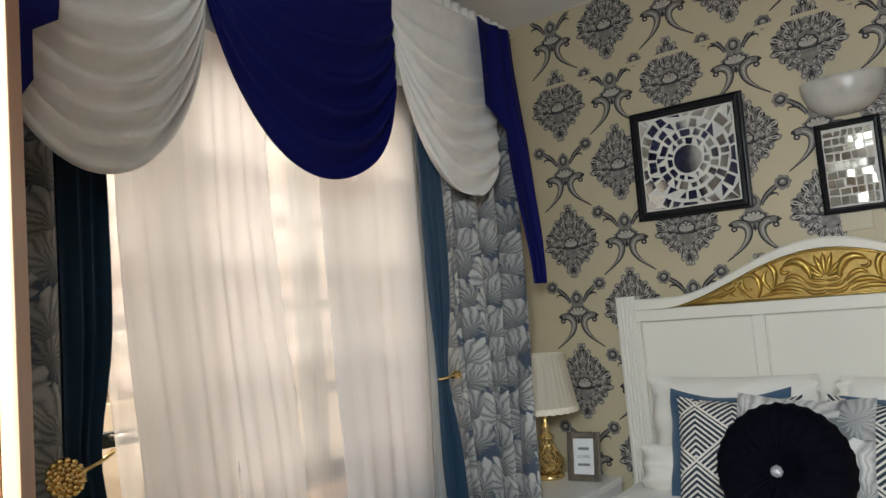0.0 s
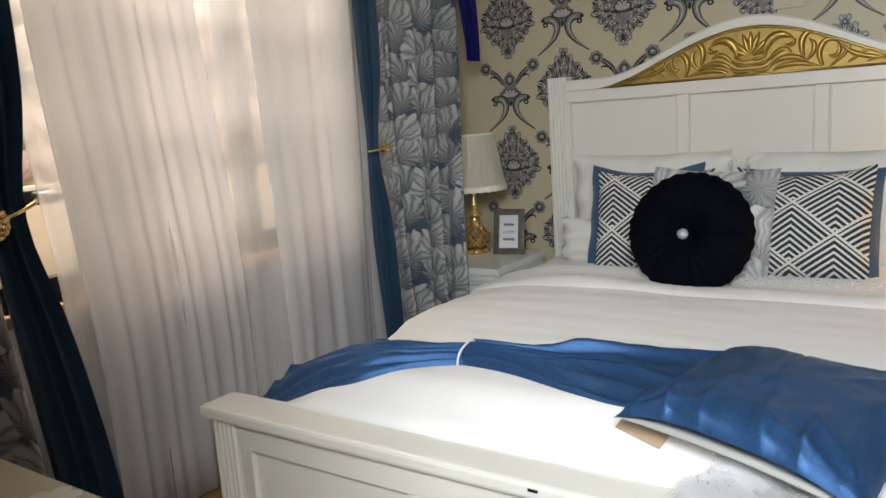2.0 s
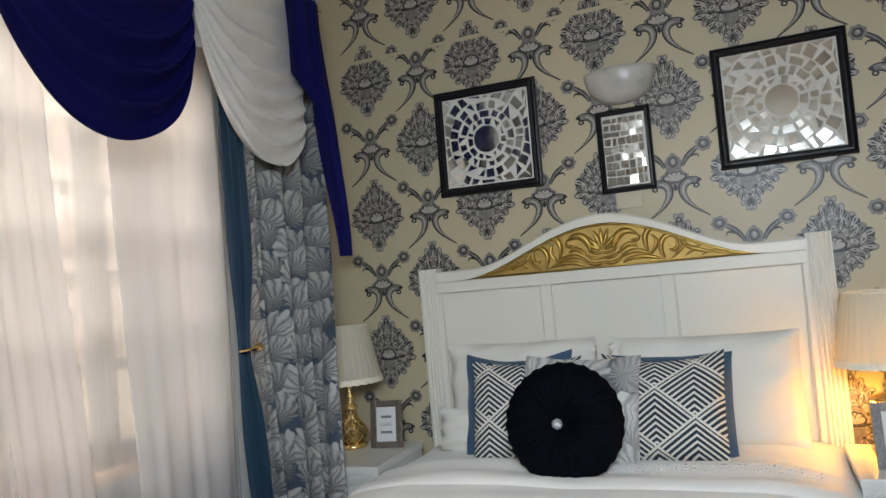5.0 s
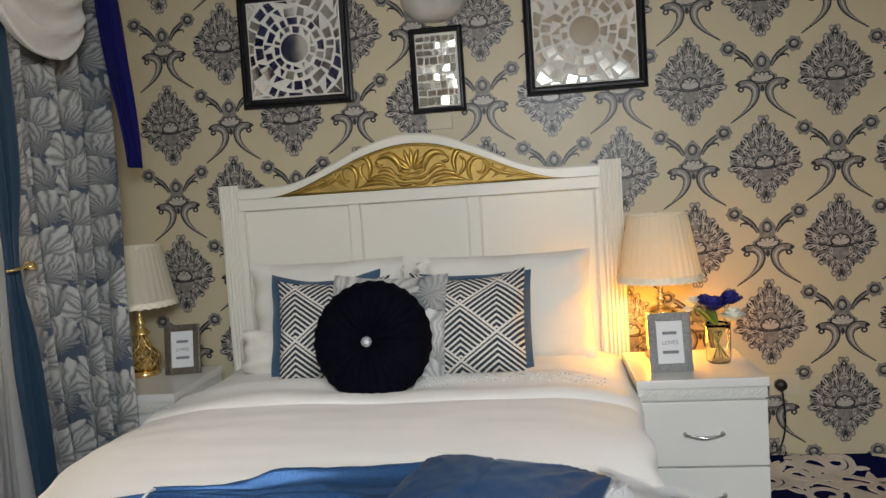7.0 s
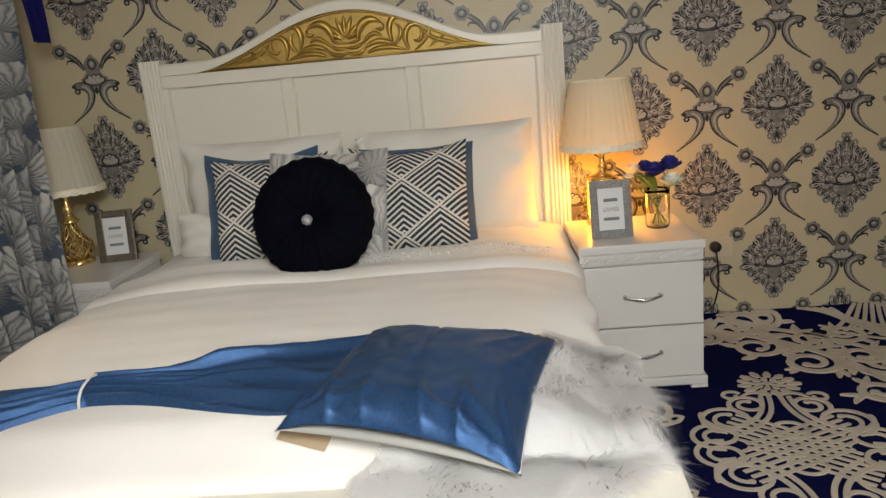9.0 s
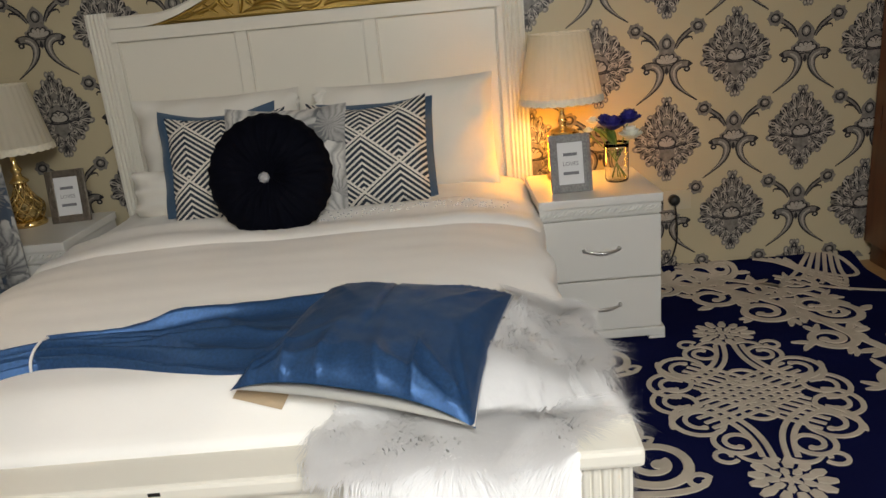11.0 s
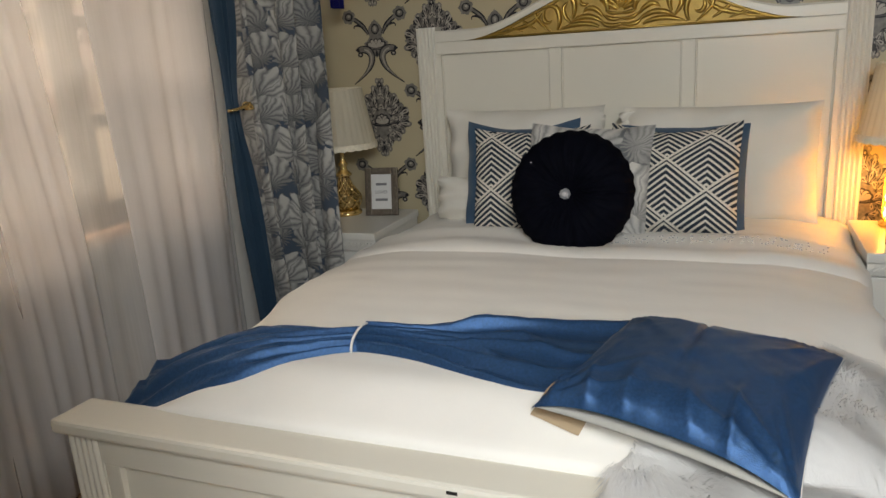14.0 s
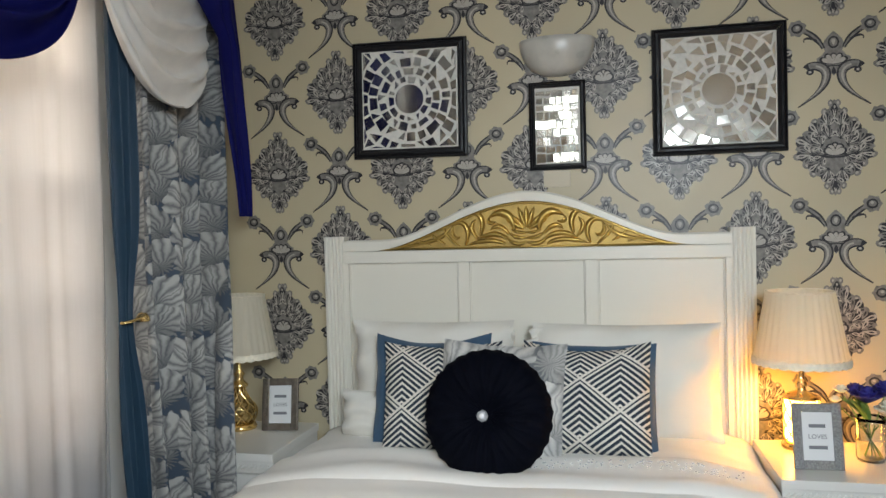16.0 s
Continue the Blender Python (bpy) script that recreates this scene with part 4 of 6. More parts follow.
# satin runner, pinched by a white tie
def strip_cloth(spine, half, seed, nu=80, nv=60, amp=0.020):
    """A band of cloth along spine (t -> x, y), half(t) its half width; it lies on the duvet in folds."""
    rr = random.Random(int(seed * 10))
    ridges = []
    for k in range(8):
        s0 = -0.84 + 1.68 * k / 7 + rr.uniform(-0.05, 0.05)
        ridges.append((s0, s0 + rr.uniform(-0.35, 0.35), rr.uniform(0.06, 0.11), rr.uniform(0.9, 1.7), rr.choice((0.35, 0.6, 0.9, 1.5))))
    def fn(u, v):
        x, y, dx, dy = spine(u)
        w = half(u)
        s = 2 * v - 1
        k = min(1.0, 0.12 / w)
        px, py = x - dy * s * w, y + dx * s * w
        lift = 0.004 + 0.010 * (1 - s * s) * (0.4 + k)
        for s0, s1, wd, am, reach in ridges:
            c = s0 + (s1 - s0) * smoothstep(0.0, 0.8, u)
            e = (s - c) / (wd * (0.8 + 0.9 * u))
            e = e * (0.75 if e < 0 else 1.6)
            lift += amp * am * math.exp(-e * e) * math.exp(-(u / reach) ** 2) * (1 - s ** 8)
        lift += 0.010 * smoothstep(0.05, 0.5, u) * ((1 - abs(math.sin(5.5 * s + 4 * u + 3.0 * noise.noise(Vector((u * 2.2, s * 1.2, seed)))))) ** 2 - 0.25) * (1 - s ** 6)
        lift += 0.024 * smoothstep(0.08, 0.4, u) * max(0.0, noise.noise(Vector((u * 3.0, s * 1.6 + u, seed + 5)))) * (1 - s ** 6)
        xr = px - SK * py
        if xr < EL:
            over = EL - xr
            return (sx(EL - min(over, 0.05) - lift * 0.6, py), py, top_z(EL, py) + 0.006 + lift * (1 - min(1, over / 0.05)) - max(0, over - 0.03))
        return (px, py, top_z(xr, py) + 0.006 + lift)
    return Geo().grid(fn, nu, nv)


KX, KY = 0.484, -1.672
runner = thing("bed_runner", "blue satin bed runner pinched by a white tie", "bed runner")


def line(p0, p1):
    l = math.hypot(p1[0] - p0[0], p1[1] - p0[1])
    def fn(u):
        return (p0[0] + (p1[0] - p0[0]) * u, p0[1] + (p1[1] - p0[1]) * u, (p1[0] - p0[0]) / l, (p1[1] - p0[1]) / l)
    return fn


part("satin_cloth", strip_cloth(line((KX, KY), (-0.12, -1.86)), lambda u: 0.050 + 0.098 * smoothstep(0, 0.5, u), 1.3), SATIN, runner, "", True)
part("satin_cloth", strip_cloth(line((KX, KY), (1.25, -1.60)), lambda u: 0.050 + 0.16 * smoothstep(0, 0.7, u), 4.1, amp=0.026), SATIN, runner, "", True)
g = Geo()
g.tube([(KX - 0.004 + 0.006 * math.sin(a), KY + 0.056 * math.cos(a), top_z(KX + 0.07, KY) + 0.010 + 0.052 * max(0, math.sin(a)) ** 0.7) for a in [math.pi * k / 16 for k in range(17)]], 0.0032, 6)
part("tie", g, VOILE, runner, "white tie", True)

for spine_, half_, seed_, amp_, s_ in ((line((KX, KY), (-0.12, -1.86)), lambda u: 0.050 + 0.098 * smoothstep(0, 0.5, u), 1.3, 0.020, 1), (line((KX, KY), (1.25, -1.60)), lambda u: 0.050 + 0.16 * smoothstep(0, 0.7, u), 4.1, 0.026, 0)):
    rim = strip_cloth(spine_, half_, seed_, nu=80, nv=60, amp=amp_)
    part("pale_hem", Geo().tube([Vector(rim.v[(60 if s_ else 0) * 81 + k]) for k in range(2, 76)], 0.0013, 5), VOILE, runner, "pale frayed hem", True)

# satin pillow, lying across the corner of the bed
c00, c10, c11, c01 = Vector((0.978, -1.945, 0.606)), Vector((1.422, -2.085, 0.572)), Vector((1.532, -1.607, 0.612)), Vector((1.105, -1.50, 0.625))
sp_ob = thing("satin_pillow", "blue satin pillow with a pale underside, lying flat", "pillow")
for side in (1, -1):
    def fn(u, v, side=side):
        a, b = 2 * u - 1, 2 * v - 1
        p = (c00 * (1 - u) + c10 * u) * (1 - v) + (c01 * (1 - u) + c11 * u) * v
        f = max(0.0, (1 - a * a) * (1 - b * b)) ** 0.40
        mid = (c00 + c10 + c11 + c01) / 4
        p = p + (mid - p) * 0.07 * ((1 - a * a) + (1 - b * b)) * max(abs(a), abs(b)) ** 3
        z = p.z + (0.072 * f if side > 0 else -0.012 * f + 0.004)
        if side > 0:
            z += 0.008 * f ** 0.5 * noise.noise(Vector((a * 2.0, b * 1.6, 1.0))) + 0.0035 * f ** 0.5 * noise.noise(Vector((a * 6.0, b * 5.0, 3.0)))
            # gathers along the front seam, fading inwards
            ph = 8.5 * a + 1.4 * b + 1.6 * noise.noise(Vector((a * 1.7, b, 4)))
            z += 0.030 * smoothstep(-0.05, -0.85, b) * f ** 0.45 * ((1 - abs(math.sin(ph))) ** 2 - 0.3) * (0.55 + 0.8 * noise.noise(Vector((a * 3, 2.0, 2))))
            # creases drawn from the corners
            for ca, cb, k in ((1, -1, 1.2), (-1, -1, 0.8), (1, 1, 0.6), (-1, 1, 0.5)):
                da, db = ca - a, cb - b
                rad = math.hypot(da, db)
                th = math.atan2(db * cb, da * ca)
                z += 0.016 * k * f ** 0.5 * math.exp(-(rad / 0.8) ** 2) * ((1 - abs(math.sin(7 * th + 0.6 * k))) ** 2 - 0.3)
            z -= 0.012 * math.exp(-((a + 0.10 + 0.06 * b) / 0.022) ** 2) * smoothstep(-0.7, 0.6, b)
        # the rim lifts a little at the front
        z += 0.030 * smoothstep(-0.1, -1.0, b) * (1 - a ** 4) if side > 0 else 0.0
        return (p.x, p.y, z)
    part("satin_face" if side > 0 else "pale_back", Geo().grid(fn, 80, 64), SATIN if side > 0 else LINEN, sp_ob, "blue satin" if side > 0 else "pale cotton back", True)


# fur throw over the corner
def throw_pt(a, b):
    """a across the bed, b towards its foot, both in metres from the throw's back left corner."""
    x, y = 1.06 + a, -1.42 - b
    xr = x - SK * y
    yy, drop_z, lift = y, 0.0, 0.018 + 0.024 * smoothstep(-1.98, -1.86, y)
    if y < -1.94:
        k = smoothstep(-1.94, -2.0, y)
        drop_z = 0.0
        base = top_z(min(xr, ER), -1.94) * (1 - k) + 0.510 * k
    else:
        base = top_z(min(xr, ER), y)
    if y < -2.095:
        over = -2.095 - y
        yy = -2.095 - min(over, 0.02) - 0.02 * (1 - math.exp(-over * 8))
        drop_z = max(0.0, over - 0.015)
    if xr > ER + 0.02:
        over = xr - ER - 0.02
        return (sx(ER + 0.02 + min(over, 0.05) + 0.01, yy), yy, base + lift - max(0, over - 0.03) - drop_z)
    return (x, yy, base + lift - drop_z)


fur = thing("fur_throw", "long-haired white fur throw hanging over the footboard", "throw")


def inside(a, b):
    n = 0.03 * noise.noise(Vector((a * 6, b * 6, 0.5)))
    front = 0.645 + 0.25 * smoothstep(0.06, 0.48, a) - 0.08 * smoothstep(0.52, 0.75, a) + n + 0.05 * noise.noise(Vector((a * 9, 3.0, 0.5)))
    return (0.05 + n < a < 0.745 - 0.215 * smoothstep(0.48, 0.60, b) + n) and (0.0 < b < front) and (a > 0.07 - 0.25 * (b - 0.62)) and (a > 0.10 or b > 0.45) and (a > 0.45 + n or b > 0.22)


def lining(u, v):
    x, y = 0.958 + 0.10 * u + 0.03 * v, -1.885 - 0.03 * u + 0.085 * v
    return (x, y, top_z(x - SK * y, y) + 0.020)


part("beige_lining", Geo().grid(lining, 8, 8), LINING, fur, "beige cloth lining", True)
g = Geo()
na, nb, idx = 40, 46, {}
for j in range(nb + 1):
    for i in range(na + 1):
        a, b = 0.84 * i / na, 1.0 * j / nb
        if inside(a, b):
            idx[i, j] = len(g.v)
            g.v.append(throw_pt(a, b))
for (i, j) in list(idx):
    q = [idx.get(k) for k in ((i, j), (i + 1, j), (i + 1, j + 1), (i, j + 1))]
    if None not in q:
        g.f.append(tuple(q))
        g.m.append(0)
part("hide", g, FUR, fur, "", True)
g = Geo()
rf = random.Random(11)
n_hair = 0
while n_hair < 60000:
    a, b = 0.84 * rf.random(), 1.0 * rf.random()
    if not inside(a, b):
        continue
    n_hair += 1
    p = Vector(throw_pt(a, b))
    pa, pb = Vector(throw_pt(a + 0.01, b)), Vector(throw_pt(a, b + 0.01))
    nrm = (pa - p).cross(pb - p).normalized() * -1
    if nrm.z < -0.2 or (abs(nrm.z) < 0.2 and nrm.y > 0):
        nrm = -nrm
    flow = ((pb - p) * (0.7 + 0.5 * noise.noise(Vector((a * 4, b * 4, 1)))) + (pa - p) * (0.35 + 1.3 * noise.noise(Vector((a * 5, b * 5, 7))))).normalized()
    clump = Vector((noise.noise(Vector((a * 12, b * 12, 0))), noise.noise(Vector((a * 12, b * 12, 4))), 0)) * 0.75
    ln = rf.uniform(0.05, 0.10) * (1 + 0.3 * noise.noise(Vector((a * 9, b * 9, 3))))
    d1 = (nrm * 0.32 + flow * 0.7 + clump * 0.8 + Vector((rf.uniform(-.16, .16), rf.uniform(-.16, .16), rf.uniform(-.08, .1)))).normalized()
    d2 = (nrm * 0.03 + flow * 0.8 + clump * 1.1 + Vector((rf.uniform(-.1, .1), rf.uniform(-.1, .1), -0.7 * (1 - abs(nrm.z)) - 0.03))).normalized()
    wv = d1.cross(nrm + Vector((0.01, 0.3, 0.2))).normalized() * rf.uniform(0.0008, 0.0016)
    m1 = p + d1 * ln * 0.5
    # tips draw together into tufts
    ca, cb_ = (round(a / 0.026) + 0.4 * math.sin(7 * round(b / 0.026))) * 0.026, round(b / 0.026) * 0.026
    pull = (p + (pa - p) * (ca - a) * 100 + (pb - p) * (cb_ - b) * 100) - p
    m1 = m1 + pull * 0.3
    tip = m1 + d2 * ln * 0.6 + pull * 0.4
    g.add([p - wv, p + wv, m1 + wv * 0.8, m1 - wv * 0.8, tip], [(0, 1, 2, 3), (3, 2, 4)])
tagged(part("long_hair", g, FUR_HAIR, fur, "long white hair", True), kind="stuff")


# ---- bedside ----
NSW, NSD, NSH = 0.43, 0.44, 0.560


def nightstand():
    """Origin at the middle of the base; the front looks to -y."""
    ns = thing("nightstand", "white lacquered two-drawer nightstand beside the bed", "nightstand", group="nightstands")
    w, dp = NSW / 2, NSD / 2
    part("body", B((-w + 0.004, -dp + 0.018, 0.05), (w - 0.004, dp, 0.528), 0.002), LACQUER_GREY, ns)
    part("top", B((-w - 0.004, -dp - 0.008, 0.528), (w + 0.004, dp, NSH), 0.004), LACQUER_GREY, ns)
    g = Geo().box((-w, -dp + 0.004, 0.486), (w, -dp + 0.018, 0.527), 0.003)
    for k in range(26):
        x = -w + 0.012 + k * (2 * w - 0.024) / 25
        g.tube([(x - 0.010, -dp + 0.002, 0.498), (x, -dp - 0.001, 0.506), (x + 0.010, -dp + 0.002, 0.515)], 0.0042, 6)
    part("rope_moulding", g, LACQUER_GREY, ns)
    for z0, z1 in ((0.252, 0.480), (0.052, 0.246)):
        z0 = max(z0, 0.052)
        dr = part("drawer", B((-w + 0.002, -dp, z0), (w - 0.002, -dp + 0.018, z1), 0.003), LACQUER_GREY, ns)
        zc = z0 + (z1 - z0) * 0.5
        g = Geo()
        pts = [(-0.062 + 0.124 * t / 12, -dp - 0.010 - 0.016 * math.sin(math.pi * t / 12), zc - 0.006 * math.sin(math.pi * t / 12)) for t in range(13)]
        g.tube(pts, [0.0035 + 0.0028 * math.sin(math.pi * t / 12) for t in range(13)], 8)
        for s in (-1, 1):
            g.tube([(s * 0.062, -dp + 0.001, zc), (s * 0.062, -dp - 0.012, zc)], [0.009, 0.005], 8)
        part("handle", g, SILVER, dr, "silver bow handle", True)
    g = Geo().box((-w - 0.010, -dp - 0.010, 0.018), (w + 0.010, dp, 0.050), 0.005)
    for s in (-1, 1):
        g.box((s * (w - 0.02) - 0.03, -dp - 0.010, 0.0), (s * (w - 0.02) + 0.03, -dp + 0.05, 0.018), 0.003)
        g.box((s * (w - 0.02) - 0.03, dp - 0.06, 0.0), (s * (w - 0.02) + 0.03, dp, 0.018), 0.003)
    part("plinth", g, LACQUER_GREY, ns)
    return ns


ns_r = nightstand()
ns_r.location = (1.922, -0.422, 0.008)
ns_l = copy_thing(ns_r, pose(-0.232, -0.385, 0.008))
NT = NSH + 0.008


def table_lamp(lit):
    ob = thing("table_lamp", "lit crystal table lamp with a pleated cream shade" if lit else "unlit gold table lamp with a pleated cream shade", "lamp", group="bedside lamps")
    part("foot", Geo().lathe([(0, 0.0), (0.066, 0.0), (0.068, 0.010), (0.060, 0.020), (0.050, 0.026), (0, 0.026)], 32), BRASS, ob, "gold foot", True)
    # cut body: rows of diamond facets on a pear-shaped outline
    g, n, rows = Geo(), 14, 10
    vs, fs = [], []
    for j in range(rows + 1):
        t = j / rows
        r = 0.054 if lit else 0.052 + 0.014 * math.sin(math.pi * min(1.0, t * 1.6)) - 0.034 * smoothstep(0.30, 1.0, t)
        for i in range(n):
            a = 2 * math.pi * (i + 0.5 * (j % 2)) / n
            rr = r * (1.0 if j % 2 else 0.93)
            vs.append((rr * math.cos(a), rr * math.sin(a), 0.027 + 0.146 * t))
    for j in range(rows):
        for i in range(n):
            a, b = j * n + i, j * n + (i + 1) % n
            c, d_ = (j + 1) * n + i, (j + 1) * n + (i + 1) % n
            fs += [(a, b, c), (b, d_, c)] if j % 2 == 0 else [(a, d_, c), (a, b, d_)]
    g.add(vs, fs + [tuple(range(n))[::-1], tuple(range(rows * n, rows * n + n))])
    part("crystal_core", g, BULB if lit else BULB_DIM, ob, "glowing crystal body" if lit else "gold-tinted crystal body")
    g = Geo()
    for k in range(9):
        for s in (-1, 1):
            pts = []
            for t in range(13):
                z = 0.026 + 0.150 * t / 12
                a = 2 * math.pi * (k / 9 + s * 0.30 * t / 12)
                r = 0.059 if lit else 0.056 + 0.014 * math.sin(math.pi * min(1.0, t / 7.5)) - 0.034 * smoothstep(3.6, 12, t)
                pts.append((r * math.cos(a), r * math.sin(a), z))
            g.tube(pts, 0.0024, 5)
    part("lattice", g, BRASS, ob, "gold lattice", True)
    part("neck", Geo().lathe([(0, 0.174), (0.062 if lit else 0.034, 0.174), (0.064 if lit else 0.037, 0.181), (0.046 if lit else 0.028, 0.190), (0.018, 0.200), (0.015, 0.214), (0.023, 0.226), (0.014, 0.238), (0.010, 0.252), (0.010, 0.37), (0, 0.37)], 28), BRASS, ob, "turned gold neck", True)
    part("bulb", Geo().lathe([(0, 0.375), (0.014, 0.375), (0.028, 0.41), (0.020, 0.438), (0, 0.444)], 16), BULB_SHADE if lit else CARD, ob, "", True)
    g = Geo()
    n, rows = 132, 10
    vs, fs = [], []
    for j in range(rows + 1):
        t = j / rows
        r0 = 0.156 + (0.111 - 0.156) * t
        for i in range(n):
            a = 2 * math.pi * i / n
            r = r0 * (1 + 0.016 * math.cos(i * 2 * math.pi / 4))
            vs.append((r * math.cos(a), r * math.sin(a), 0.304 + 0.248 * t))
    for j in range(rows):
        for i in range(n):
            k = (i + 1) % n
            fs.append((j * n + i, j * n + k, (j + 1) * n + k, (j + 1) * n + i))
    g.add(vs, fs)
    shade = part("shade", g, SHADE, ob, "pleated cream shade", True)
    g = Geo()
    vs, fs = [], []
    for i in range(n):
        a = 2 * math.pi * i / n
        for r, z in ((0.1605, 0.301 - 0.006 * abs(math.sin(14 * a))), (0.1585, 0.321 + 0.003 * abs(math.sin(14 * a)))):
            vs.append((r * math.cos(a), r * math.sin(a), z))
    fs = [(2 * i, 2 * ((i + 1) % n), 2 * ((i + 1) % n) + 1, 2 * i + 1) for i in range(n)]
    g.add(vs, fs)
    thicken(part("lace_trim", g, LACE, shade, "scalloped lace trim"), 0.003)
    part("top_ring", Geo().tube([(0.112 * math.cos(a), 0.112 * math.sin(a), 0.552) for a in [2 * math.pi * k / 40 for k in range(41)]], 0.003, 6), LACE, shade)
    return ob


lamp_r = table_lamp(True)
lamp_r.location = (1.853, -0.280, NT)
lamp_l = table_lamp(False)
lamp_l.location = (-0.312, -0.280, NT)


def photo_frame(metal, label):
    """Standing frame, 0.15 by 0.21 m, front to -y, leaning back."""
    ob = thing("photo_frame", label, "photo frame")
    w, h, b = 0.075, 0.105, 0.029
    for lo, hi in (((-w, -0.007, 0), (-w + b, 0.007, 2 * h)), ((w - b, -0.007, 0), (w, 0.007, 2 * h)), ((-w + b, -0.007, 0), (w - b, 0.007, b)), ((-w + b, -0.007, 2 * h - b), (w - b, 0.007, 2 * h))):
        part("frame_bar", B(lo, hi, 0.003), metal, ob)
    g = Geo()
    r2 = random.Random(3)
    for k in range(60):
        for x in (-w + b / 2, w - b / 2):
            g.lathe([(0, 0.0022), (0.0028, 0.0012), (0.003, 0)], 5, (x + r2.uniform(-.007, .007), -0.0072, 0.006 + 0.198 * k / 59))
    tagged(part("beading", g, metal, ob), kind="stuff")
    part("card", B((-w + b, -0.002, b), (w - b, 0.004, 2 * h - b)), CARD, ob, "white card")
    part("stand", Geo().tube([(0, 0.006, 0.14), (0, 0.060, 0.016)], 0.005, 6), metal, ob)
    for z, wd in ((0.132, 0.050), (0.064, 0.056)):
        part("ink_bar", B((-wd / 2, -0.0032, z), (wd / 2, -0.0022, z + 0.011)), INK, ob)
    cu = bpy.data.curves.new("word", 'FONT')
    cu.body, cu.size, cu.align_x, cu.extrude = "LOVES", 0.020, 'CENTER', 0.0004
    cu.materials.append(INK)
    tx = new("word", cu)
    tx.parent = ob
    tx.matrix_basis = pose(0, -0.0030, 0.097, 90)
    return ob


pf = photo_frame(GLITTER, "glittering silver photo frame with a printed white card")
pf.matrix_world = pose(1.843, -0.535, NT, -10, 0, 2)
pf = photo_frame(PEWTER, "dull bronze photo frame with a printed white card")
pf.matrix_world = pose(-0.128, -0.300, NT, -10, 0, 8)


# glass vase with flowers
vase = thing("vase", "clear glass vase with blue and white artificial roses", "vase", at=(2.033, -0.41, NT))
g = Geo().lathe([(0, 0.004), (0.038, 0.004), (0.042, 0.014), (0.042, 0.125), (0.044, 0.145), (0.0465, 0.145), (0.045, 0.125), (0.045, 0.012), (0.041, 0.0), (0, 0.0)], 28)
part("glass_jar", g, GLASS, vase, "clear glass", True)
rv = random.Random(9)


def rose(c, r, material, parent):
    heart = [(0, r * 0.45), (r * 0.14, r * 0.36), (r * 0.20, 0.1 * r), (r * 0.10, -0.3 * r), (0, -0.34 * r)]
    bloom = part("rose", Geo().lathe(heart, 10, c), material, parent, "", True)
    for ring, (k, tilt, rr) in enumerate(((3, 0.25, 0.45), (4, 0.55, 0.7), (6, 0.95, 1.0))):
        for i in range(k):
            a0 = 2 * math.pi * i / k + ring * 0.7 + rv.uniform(-.2, .2)
            def fn(u, v, a0=a0, tilt=tilt, rr=rr, k=k):
                a = a0 + (u - 0.5) * 2 * math.pi / k * 1.35
                q = r * rr * (0.25 + 0.75 * math.sin(v * 1.5) * (0.75 + 0.25 * math.sin(tilt)))
                ruffle = 0.06 * r * math.sin(5 * u * math.pi) * v
                return (c[0] + q * math.cos(a), c[1] + q * math.sin(a), c[2] - 0.35 * r + r * (1.15 - 0.55 * tilt) * v - 0.35 * r * tilt * max(0, v - 0.6) + ruffle)
            petal = Geo().grid(fn, 6, 5)
            petal.uv = []
            thicken(part("petal", petal, material, bloom, "", True), 0.0012)
    return bloom


for c, r, mt in (((-0.014, -0.01, 0.214), 0.050, PETAL_BLUE), ((0.050, 0.010, 0.230), 0.048, PETAL_BLUE), ((-0.038, 0.03, 0.226), 0.036, PETAL_BLUE), ((0.046, -0.034, 0.176), 0.046, PETAL_WHITE), ((-0.078, 0.035, 0.226), 0.026, PETAL_WHITE), ((-0.100, 0.02, 0.195), 0.020, PETAL_WHITE)):
    rose(c, r, mt, vase)
    part("stem", Geo().tube([(c[0] * 0.9, c[1] * 0.9, c[2] - 0.02), (c[0] * 0.2, c[1] * 0.2, 0.10), (-c[0] * 0.35, -c[1] * 0.3, 0.012)], 0.0022, 5), STEM, vase)
for k in range(12):
    a = rv.uniform(1.6, 4.6)
    l = rv.uniform(0.05, 0.10)
    def fn(u, v, a=a, l=l):
        w = 0.013 * math.sin(math.pi * min(1, v + 0.03)) * (u - 0.5) * 2
        return (math.cos(a) * l * v - math.sin(a) * w, math.sin(a) * l * v + math.cos(a) * w, 0.125 + 0.045 * v + 0.035 * math.sin(2 * v) - 0.3 * abs(w))
    g = Geo().grid(fn, 4, 7)
    g.uv = []
    thicken(part("leaf", g, STEM, vase, "", True), 0.001)

# wall socket with plug and cord
sk = thing("wall_socket", "cream wall socket with a black plug and cord", "socket")
part("plate", B((2.325, -0.009, 0.315), (2.445, -0.001, 0.400), 0.002), PLATE, sk)
plug = part("plug", Geo().lathe([(0, 0.036), (0.018, 0.034), (0.024, 0.022), (0.024, 0.0), (0, 0.0)], 20), PLASTIC, sk, "black plug", True)
plug.matrix_basis = pose(2.367, -0.009, 0.362, 90)
part("cord", Geo().tube(bez((2.367, -0.035, 0.345), (2.375, -0.05, 0.25), (2.39, -0.02, 0.17), (2.36, -0.012, 0.09), 16) + bez((2.36, -0.012, 0.09), (2.33, -0.012, 0.05), (2.28, -0.012, 0.05), (2.2, -0.012, 0.07), 8)[1:], 0.0035, 6), PLASTIC, sk, "black cord", True)
sp2 = thing("wall_plate", "small cream blank plate on the wallpaper", "wall plate")
